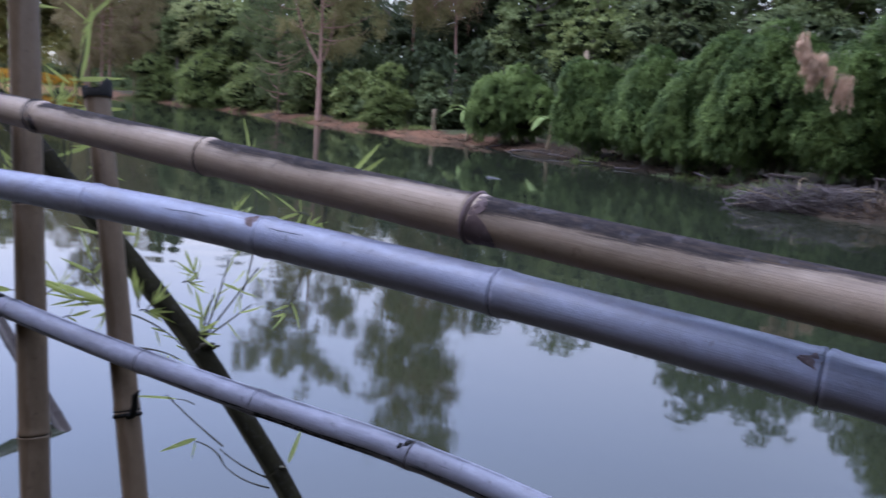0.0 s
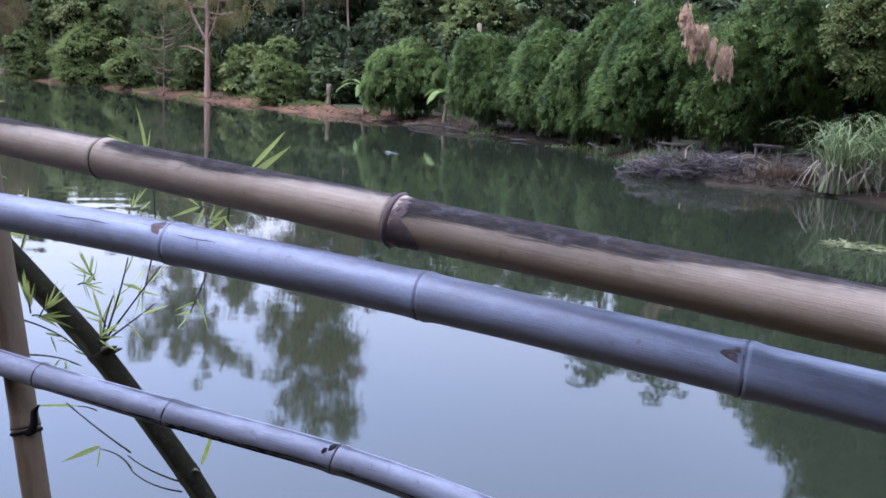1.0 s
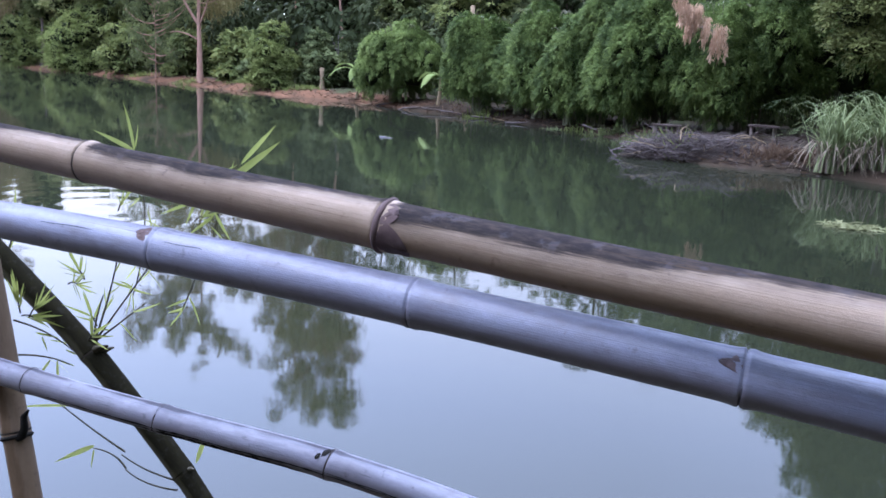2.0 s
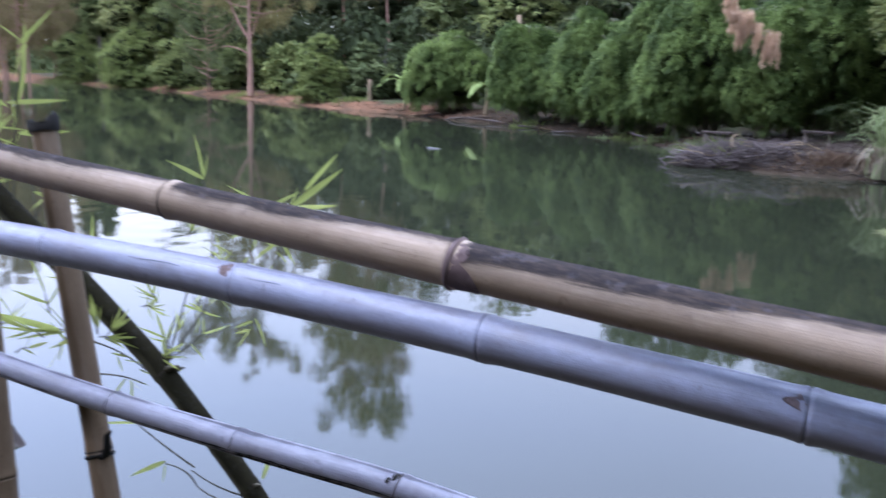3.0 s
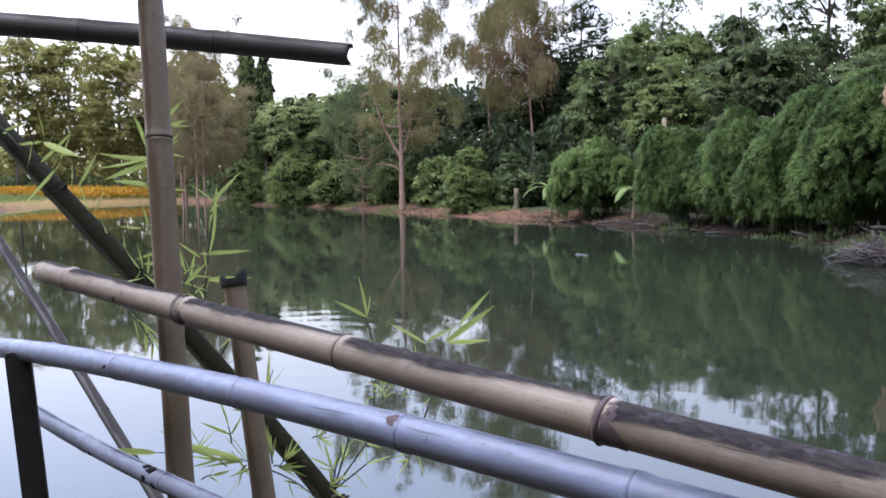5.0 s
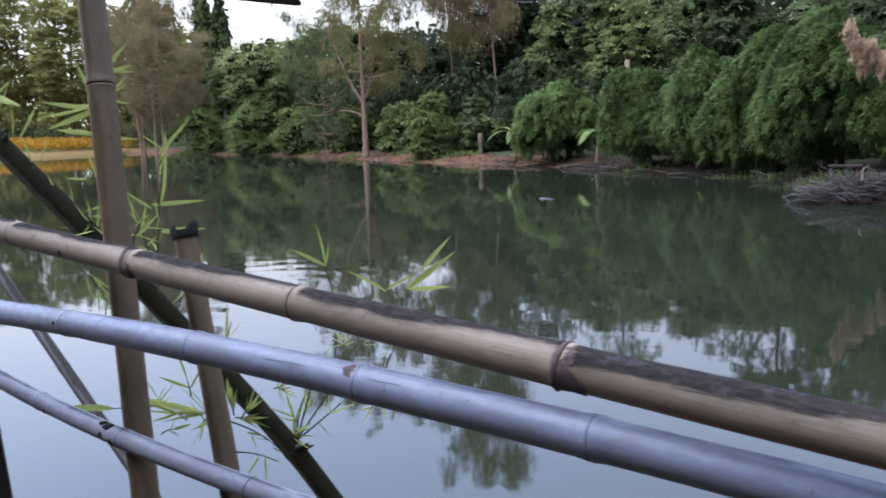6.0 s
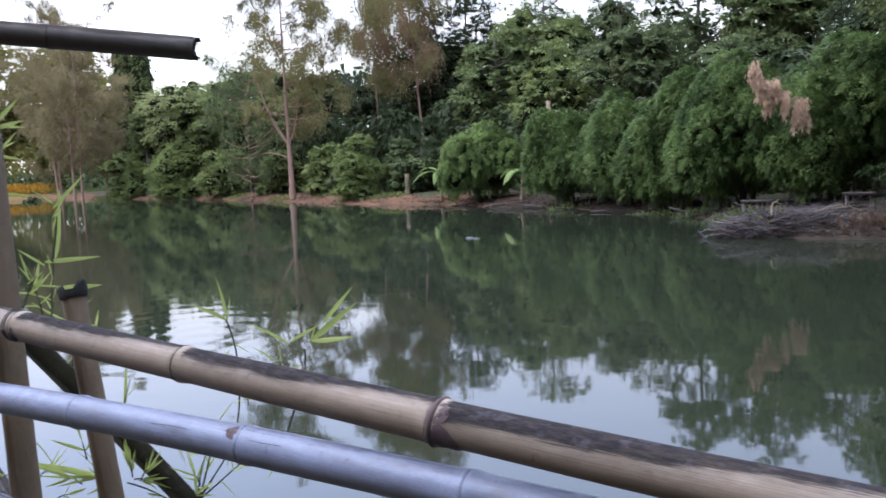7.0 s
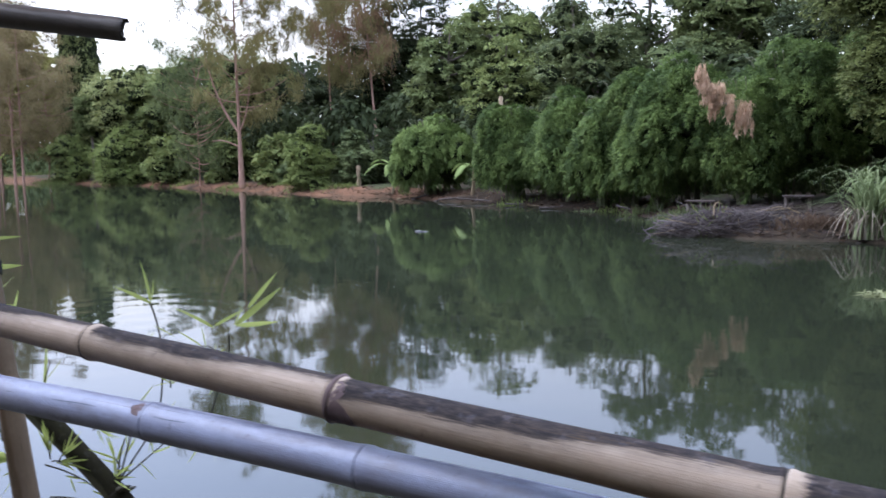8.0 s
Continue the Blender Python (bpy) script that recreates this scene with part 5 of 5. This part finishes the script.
# open crowns far beyond the flower field
for i, (x, y, h, w) in enumerate(((-80, 68, 19.5, 12), (-73, 70, 19, 11), (-65, 68, 17.5, 10), (-60, 71, 16.0, 9), (-90, 66, 20.0, 13), (-55, 70, 15.5, 9), (-98, 62, 20, 13))):
    broad_tree("tree", x, y, h, w, M_OLIVE_LEAF, "open-crowned olive green tree beyond the flower field", 320 + i, 15500, (0.44, 0.21), 0.05, 150, 0.2, clump=w * 0.10, inner=0.0)


# ---- undergrowth that closes the wood ----
def understory():
    r = np.random.default_rng(71)
    line = [(14, 26), (9, 30), (5, 33), (1, 36), (-3, 38.5), (-7, 41), (-11, 45), (-16, 49), (-21, 51), (-27, 54.5), (-34, 57.5), (-42, 61)]
    p = np.array(line, float)
    k = r.uniform(0, len(p) - 1.001, 420)
    i = k.astype(int)
    c = p[i] * (1 - k % 1)[:, None] + p[i + 1] * (k % 1)[:, None] + r.normal(0, 1.1, (420, 2))
    h = r.uniform(-0.2, 4.0, 420)
    cs = np.stack([c[:, 0], c[:, 1], 0.6 + h], -1)
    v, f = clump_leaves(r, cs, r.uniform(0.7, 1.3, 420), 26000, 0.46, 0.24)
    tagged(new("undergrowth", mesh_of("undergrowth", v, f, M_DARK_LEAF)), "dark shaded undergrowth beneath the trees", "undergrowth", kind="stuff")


understory()


def woods(name, label, line, height, n, seed, count, leaf, mat, spread=2.0):
    """A belt of leaf clumps too far to tell apart."""
    r = np.random.default_rng(seed)
    p = np.array(line, float)
    k = r.uniform(0, len(p) - 1.001, n)
    i = k.astype(int)
    c = p[i] * (1 - k % 1)[:, None] + p[i + 1] * (k % 1)[:, None] + r.normal(0, spread, (n, 2))
    cs = np.stack([c[:, 0], c[:, 1], 0.4 + r.uniform(0, 1, n) ** 1.2 * height], -1)
    v, f = clump_leaves(r, cs, r.uniform(1.0, 2.0, n), count, leaf, leaf * 0.5)
    tagged(new(name, mesh_of(name, v, f, mat)), label, "wood", kind="stuff")


woods("far_wood", "far belt of trees beyond the flower field", [(-150, 60), (-120, 76), (-90, 84), (-60, 84), (-40, 76)], 8.0, 620, 72, 22000, 1.0, M_OLIVE_LEAF, 3.0)
woods("field_hedge", "dark low hedge along the far flower field", [(-112, 66), (-90, 69), (-70, 70), (-50, 69)], 1.6, 160, 74, 9000, 0.5, M_MID_LEAF, 0.8)
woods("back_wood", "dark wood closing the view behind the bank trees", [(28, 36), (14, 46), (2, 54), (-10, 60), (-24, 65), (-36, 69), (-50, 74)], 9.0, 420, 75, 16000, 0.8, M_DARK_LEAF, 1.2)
# this belt is added to darken the lit ground strip behind the hedge
woods("undergrowth", "dark leaf belt added as shade behind the bamboo", [(-3, 35), (2, 31), (6, 28.6), (10, 28), (14, 27)], 1.3, 110, 76, 7000, 0.4, M_DARK_LEAF, 0.6)
# unseen trees, added to cut low sky light on hedge and rails
woods("sky_block_wood", "unseen added tree belt that blocks low sky light", [(19, 22), (20, 8), (17, -6), (9, -15), (0, -18), (-12, -18), (-26, -16), (-40, -10), (-54, 2)], 21.0, 980, 73, 52000, 1.7, M_DARK_LEAF, 1.5)


# ---- bank details ----
def banana(x, y, height, seed, label):
    r = np.random.default_rng(seed)
    t = thing("banana_plant", (x, y, foot_z(x, y)), label, "banana plant", group="young banana plants")
    v, f, _ = tube(bend((0, 0, -0.1), (0.05, 0, height * 0.55), (0.03, 0, 0), 7), np.linspace(0.085, 0.05, 7), 9)
    part("stem", mesh_of("stem", v, f, M_PALE, True), t, "pale banana stem")
    for i in range(7):
        a = 2 * np.pi * i / 7 + r.normal(0, 0.3)
        s = np.linspace(0, 1, 10)[:, None]
        length = height * r.uniform(0.5, 0.8)
        lift = r.uniform(0.35, 0.95)
        p = np.array([[0.05, 0, height * 0.53]]) + np.array([math.cos(a), math.sin(a), 0]) * length * s * (1 - 0.3 * lift) + np.array([0, 0, 1.0]) * length * (lift * s - 0.75 * s**2.2)
        side = np.array([-math.sin(a), math.cos(a), 0])
        w = 0.17 * height / 2 * np.sin(np.pi * np.clip(s * 0.93 + 0.07, 0, 1)) ** 0.6
        verts = np.stack([p - side * w + [0, 0, 0.03], p, p + side * w + [0, 0, 0.03]], 1).reshape(-1, 3)
        k = np.arange(9) * 3
        fs = np.concatenate([np.stack([k, k + 1, k + 4, k + 3], -1), np.stack([k + 1, k + 2, k + 5, k + 4], -1)])
        part("leaf", mesh_of("leaf", verts, fs, M_BANANA, True), t)


banana(-9.3, 36.0, 2.1, 81, "young banana plant with a bright yellow-green leaf")
banana(-5.05, 32.4, 1.95, 82, "young banana plant between bamboo clumps")

stump = thing("banana_stump", (-11.9, 39.2, foot_z(-11.9, 39.2)), "pale cut banana stem on the bank", "stump")
v, f, _ = tube([(0, 0, -0.1), (0.01, 0, 0.3), (-0.02, 0, 0.7), (0.0, 0, 1.0), (0.0, 0, 1.02)], [0.13, 0.11, 0.10, 0.12, 0.01], 12)
part("stem", mesh_of("stem", v, f, M_PALE, True), stump)


def reeds(x, y, seed, n, height, spread):
    r = np.random.default_rng(seed)
    t = thing("reed_clump", (x, y, foot_z(x, y)), "tall arching reeds with dry blades at the water's edge", "reeds")
    for name, mat, count, tall, arch, lift, end in (("foliage", M_REED, n, height, 0.8, 1.55, 0.5), ("dry_foliage", M_REED_DRY, n * 2 // 3, height * 0.52, 0.95, 1.9, 0.0)):
        vs, fs = [], []
        for i in range(count):
            a, reach = r.uniform(0, 2 * np.pi), r.uniform(0.1, 1.0) * arch * tall
            foot = np.array([r.normal(0, spread), r.normal(0, spread * 0.7), -0.05])
            s = np.linspace(0, 1, 8)[:, None]
            h = tall * r.uniform(0.5, 1.0)
            p = foot + np.array([math.cos(a), math.sin(a), 0]) * reach * s**1.5 + np.array([0, 0, 1.0]) * h * (s * lift - (lift - end) * s**2.3)
            side = np.array([-math.sin(a), math.cos(a), 0]) * 0.021 * (1 - s) ** 0.6
            k = len(vs) * 16
            vs.append(np.stack([p - side, p + side], 1).reshape(-1, 3))
            q = k + np.arange(7) * 2
            fs.append(np.stack([q, q + 1, q + 3, q + 2], -1))
        tagged(part(name, mesh_of(name, np.concatenate(vs), np.concatenate(fs), mat, True), t), kind="stuff")


reeds(5.6, 18.0, 91, 150, 2.45, 0.17)
reeds(6.5, 17.8, 92, 150, 2.5, 0.2)


def brush_pile(x, y, length, depth, height):
    r = np.random.default_rng(95)
    t = thing("brush_pile", (x, y, 0), "heap of grey dead branches on the shore", "brush pile")
    meshes = []
    for i in range(6):
        bow = r.normal(0, 0.09, 3)
        p = bend((-0.5, 0, 0), (0.5, 0, 0), bow, 9) + r.normal(0, 0.012, (9, 3))
        pieces = [tube(p, np.linspace(0.012, 0.004, 9), 6)[:2]]
        for k in (3, 5, 6):
            pieces.append(tube(bend(p[k], p[k] + np.array([0.25, *r.normal(0, 0.16, 2)]), r.normal(0, 0.03, 3), 5), np.linspace(0.005, 0.002, 5), 5)[:2])
        meshes.append(mesh_of("branch", *joined(pieces), M_BRUSH, True))
    meshes.append(mesh_of("branch", *joined(pieces[:2]), M_PALE, True))
    for i in range(210):
        a = r.uniform(-1, 1)
        px, py = a * length / 2, r.normal(0, depth * 0.3)
        top = height * (1 - abs(a) ** 3) * math.exp(-((py / depth) ** 2))
        ob = part("branch", meshes[i % 7], t)
        ob.matrix_basis = pose(px, py, 0.10 + r.uniform(0.1, 1) ** 0.5 * top, r.uniform(0, 360), r.normal(0, 11), r.normal(0, 42) + r.choice([0, 180])) @ Matrix.Scale(r.uniform(0.5, 1.35), 4)
    n = 5200
    px, py = r.uniform(-1, 1, n), r.normal(0, 0.3, n)
    top = height * 0.9 * (1 - np.abs(px) ** 3)
    p = np.stack([px * length / 2, py * depth, 0.03 + r.uniform(0, 1, n) ** 0.6 * top * np.exp(-((py) ** 2) * 2)], -1)
    way = unit(r.normal(size=(n, 3)) * np.array([1, 0.7, 0.3]))
    tagged(part("brushwood", mesh_of("brushwood", *leaves(p, way, 0.34, 0.011, r, 0.05), M_TWIGS), t, "tangle of fine grey twigs"), kind="stuff")


brush_pile(3.1, 19.15, 3.0, 0.75, 0.46)


def fallen_sticks():
    r = np.random.default_rng(97)
    group = "driftwood on the bank"
    for x, y, length, turn, mat in ((-8.0, 33.9, 1.2, 10, M_PALE), (-7.6, 33.6, 0.9, -25, M_BRUSH), (-5.4, 31.3, 1.5, 5, M_PLANK), (-4.9, 31.0, 1.3, -8, M_PLANK), (-5.9, 31.6, 1.0, 20, M_BRUSH),
                                    (-4.3, 30.6, 1.1, -30, M_BRUSH), (-3.0, 29.2, 0.9, 35, M_BRUSH), (-6.3, 31.9, 0.8, -15, M_PLANK), (-1.6, 27.4, 0.8, 15, M_BRUSH), (0.9, 25.4, 0.9, -35, M_BRUSH), (-2.3, 28.2, 0.7, 60, M_PALE)):
        y += 0.55 if x > -7.9 else 0.2
        z = foot_z(x, y)
        v, f, _ = tube(bend((-length / 2, 0, 0.05), (length / 2, 0, 0.09), r.normal(0, 0.02, 3), 8), np.linspace(0.035, 0.015, 8), 7)
        ob = tagged(new("fallen_branch", mesh_of("fallen_branch", v, f, mat, True)), "bleached fallen branch lying on the mud", "branch", group)
        ob.matrix_world = pose(x, y, max(z, 0) + 0.0, 0, r.normal(0, 6), turn)


fallen_sticks()


def plank(length):
    bm = bmesh.new()
    bmesh.ops.create_cube(bm, size=1)
    bmesh.ops.scale(bm, vec=(length, 0.16, 0.045), verts=bm.verts)
    bmesh.ops.bevel(bm, geom=bm.edges[:], offset=0.008, segments=2, affect="EDGES")
    me = bpy.data.meshes.new("plank")
    bm.to_mesh(me)
    bm.free()
    me.materials.append(M_PLANK)
    return me


def bench(x, y, length, turn):
    z = foot_z(x, y)
    t = thing("plank_bench", (x, y, z), "rough plank bench on short posts under the bamboo", "bench", group="plank benches")
    for k in (0, 1):
        ob = part("slat", plank(length), t)
        ob.location = (0, -0.1 + 0.2 * k, 0.34)
    for s in (-1, 1):
        v, f, _ = tube([(s * length * 0.38, 0, -0.1), (s * length * 0.38, 0, 0.2), (s * length * 0.38, 0, 0.32)], [0.05, 0.045, 0.045], 8)
        part("leg", mesh_of("leg", v, f, M_BARK, True), t)
    t.rotation_euler = (0, 0, radians(turn))


bench(2.65, 22.3, 0.75, -8)
bench(4.9, 21.6, 0.7, -5)

float_me = mesh_of("floating_scrap", *tube(bend((-0.19, 0.05, 0.012), (0.19, -0.05, 0.0), (0, 0, 0.008), 8), [0.006, 0.018, 0.022, 0.016, 0.013, 0.013, 0.010, 0.004], 8)[:2], M_WHITE, True)
ob = tagged(new("floating_scrap", float_me), "pale scrap floating on the pond", "litter")
ob.location = (-4.2, 19.7, 0)


def grass_tuft(x, y, n, spread, height, mat, name, label):
    r = np.random.default_rng(int(1000 + abs(x) * 13))
    p = np.stack([r.normal(0, spread, n), r.normal(0, spread * 0.5, n), np.zeros(n)], -1)
    p[:, 2] = ground_height(x + p[:, 0], y + p[:, 1]) - foot_z(x, y)
    way = unit(r.normal(size=(n, 3)) * 0.45 + np.array([0, 0, 1.0]))
    ob = tagged(new(name, mesh_of(name, *leaves(p, way, height, 0.035, r, 0.15), mat)), label, "grass", kind="stuff")
    ob.location = (x, y, foot_z(x, y))


def dead_spray(x, y, z, seed):
    """A browned hanging spray of dead bamboo leaves on the hedge."""
    r = np.random.default_rng(seed)
    t = thing("dead_bamboo_spray", (x, y, z), "pinkish brown dead bamboo spray hanging on the hedge", "bamboo")
    # bare twigs arch over the hedge; browned leaves hang from them in strands
    ends = np.stack([r.uniform(-0.45, 0.58, 26), r.uniform(-0.2, 0.0, 26), np.zeros(26)], -1)
    ends[:, 2] = 0.62 - 0.75 * (ends[:, 0] + 0.45) + r.normal(0, 0.12, 26)
    part("twig", mesh_of("twig", *joined([tube(bend((0.15, 1.4, 0.1), c, (0, 0, 0.04), 6), np.linspace(0.012, 0.004, 6), 5)[:2] for c in ends]), M_BRUSH, True), t)
    n, count = 120, 3800
    root = ends[r.integers(0, 26, n)] + r.normal(0, 0.07, (n, 3))
    fall = r.uniform(0.12, 0.5, n)
    k, s = r.integers(0, n, count), r.random(count)
    p = root[k] + np.stack([0 * s, 0 * s, -s * fall[k]], -1) + r.normal(0, 0.022, (count, 3))
    way = unit(r.normal(size=(count, 3)) * 0.3 + np.array([0, -0.15, -1.0]))
    part("foliage", mesh_of("foliage", *leaves(p, way, 0.14, 0.024, r, 0.1), M_DEAD), t)


dead_spray(2.92, 21.0, 3.03, 98)
grass_tuft(-42.0, 55.6, 1500, 1.6, 0.5, M_GRASS, "bank_grass", "yellow-green grass on a spit of the bank")
grass_tuft(-0.6, 26.6, 260, 0.22, 0.35, M_REED, "shore_plant", "pale green waterside plant at the foot of the bank")
for x, y in ((1.9, 23.2), (2.2, 22.2), (1.3, 24.9)):
    grass_tuft(x, y, 160, 0.4, 0.3, M_MID_LEAF, "shade_weeds", "dark low weeds under the bamboo")
for x, y in ((-12.6, 38.2), (-17.0, 42.0), (-26.0, 47.6), (0.2, 26.4), (-3.4, 30.0), (-21.0, 43.6)):
    grass_tuft(x, y, 160, 0.5, 0.3, M_BUSH_LEAF, "bank_weeds", "low green weeds on the mud bank")


pole = thing("concrete_pole", (-4.1, 34.0, foot_z(-4.1, 34.0)), "pale concrete pole standing behind the bamboo", "pole")
v, f, _ = tube([(0, 0, -0.1), (0, 0, 2.0), (0, 0, 3.78), (0, 0, 3.8)], [0.10, 0.095, 0.09, 0.01], 10)
part("shaft", mesh_of("shaft", v, f, M_PALE, True), pole)

sapling = thing("bare_sapling", (-11.6, 40.6, foot_z(-11.6, 40.6)), "thin bare dead sapling on the bank", "sapling")
pieces = [tube(bend((0, 0, -0.1), (0.05, 0, 2.3), (0.06, 0, 0), 8), np.linspace(0.035, 0.015, 8), 6)[:2],
          tube(bend((0.06, 0, 1.6), (-0.35, 0, 2.5), (0, 0, 0.05), 6), np.linspace(0.018, 0.008, 6), 5)[:2],
          tube(bend((0.05, 0, 2.2), (0.15, 0, 2.9), (0, 0, 0.05), 6), np.linspace(0.015, 0.006, 6), 5)[:2]]
part("stem", mesh_of("stem", *joined(pieces), M_BRUSH, True), sapling)


def litter():
    r = np.random.default_rng(96)
    n = 5200
    p = np.array(SHORE[4:20], float)
    k = r.uniform(0, len(p) - 1.001, n)
    i = k.astype(int)
    c = p[i] * (1 - k % 1)[:, None] + p[i + 1] * (k % 1)[:, None] + r.normal(0, 0.9, (n, 2))
    c = c[shore_distance(c[:, 0], c[:, 1]) > 0.02]
    q = np.stack([c[:, 0], c[:, 1], ground_height(c[:, 0], c[:, 1]) + 0.015], -1)
    way = unit(r.normal(size=(len(q), 3)) * np.array([1, 1, 0.25]))
    tagged(new("leaf_litter", mesh_of("leaf_litter", *leaves(q, way, 0.20, 0.05, r, 0.0), M_REED_DRY_DARK)), "fallen leaves and twigs on the mud bank", "litter", kind="stuff")


litter()


def shore_twigs():
    r = np.random.default_rng(94)
    n = 4200
    c = np.stack([r.uniform(0.6, 7.5, n), r.uniform(17.8, 23.5, n)], -1)
    c = c[shore_distance(c[:, 0], c[:, 1]) > -0.15]
    q = np.stack([c[:, 0], c[:, 1], np.maximum(ground_height(c[:, 0], c[:, 1]), 0.0) + 0.02], -1)
    way = unit(r.normal(size=(len(q), 3)) * np.array([1, 1, 0.22]))
    tagged(new("shore_twigs", mesh_of("shore_twigs", *leaves(q, way, 0.30, 0.022, r, 0.0), M_TWIGS)), "dark dead twigs strewn over the muddy shore", "twigs", kind="stuff")


shore_twigs()
grass_tuft(4.75, 18.75, 420, 0.42, 0.32, M_REED_DRY_DARK, "dead_weeds", "brown dead weeds between the brush pile and the reeds")


def floating_leaves(x, y):
    """A raft of pale fallen blades that drifts on the water."""
    r = np.random.default_rng(99)
    n = 170
    a, d = r.uniform(0, 2 * np.pi, n), np.sqrt(r.random(n))
    p = np.stack([d * np.cos(a) * 0.42 + 0.1 * d * np.sin(2 * a), d * np.sin(a) * 0.22, r.uniform(0.004, 0.03, n)], -1)
    way = unit(np.stack([r.normal(0, 1, n), r.normal(0, 0.6, n), r.normal(0, 0.12, n)], -1))
    ob = tagged(new("floating_leaves", mesh_of("floating_leaves", *leaves(p, way, 0.17, 0.03, r, 0.05), M_RAFT)), "raft of pale fallen leaves floating on the pond", "leaves", kind="stuff")
    ob.location = (x, y, 0)


floating_leaves(4.0, 11.4)
grass_tuft(2.6, 19.3, 40, 0.14, 0.8, M_BUSH_LEAF, "pile_weeds", "green weeds growing through the brush pile")


def flower_field():
    r = np.random.default_rng(99)
    n = 16000
    p = np.stack([r.uniform(-105, -55.5, n), r.uniform(58, 67, n)], -1)
    keep = shore_distance(p[:, 0], p[:, 1]) > 1.5
    p = p[keep]
    z = ground_height(p[:, 0], p[:, 1]) + r.uniform(0.2, 0.9, len(p))
    way = unit(r.normal(size=(len(p), 3)) + np.array([0, 0, 0.6]))
    tagged(new("flower_field", mesh_of("flower_field", *leaves(np.stack([p[:, 0], p[:, 1], z], -1), way, 0.26, 0.22, r, 0), M_FLOWER)), "band of yellow flowers in a far field", "flowers", kind="stuff")
    n = 22000
    p = np.stack([r.uniform(-105, -50, n), r.uniform(42, 68, n)], -1)
    p = p[shore_distance(p[:, 0], p[:, 1]) > r.uniform(0.4, 5.0, len(p))]
    z = ground_height(p[:, 0], p[:, 1])
    way = unit(r.normal(size=(len(p), 3)) * 0.5 + np.array([0, 0, 1.0]))
    tagged(new("field_grass", mesh_of("field_grass", *leaves(np.stack([p[:, 0], p[:, 1], z], -1), way, 0.45, 0.08, r, 0.1), M_GRASS)), "rough grass between flowers and water", "grass", kind="stuff")


flower_field()
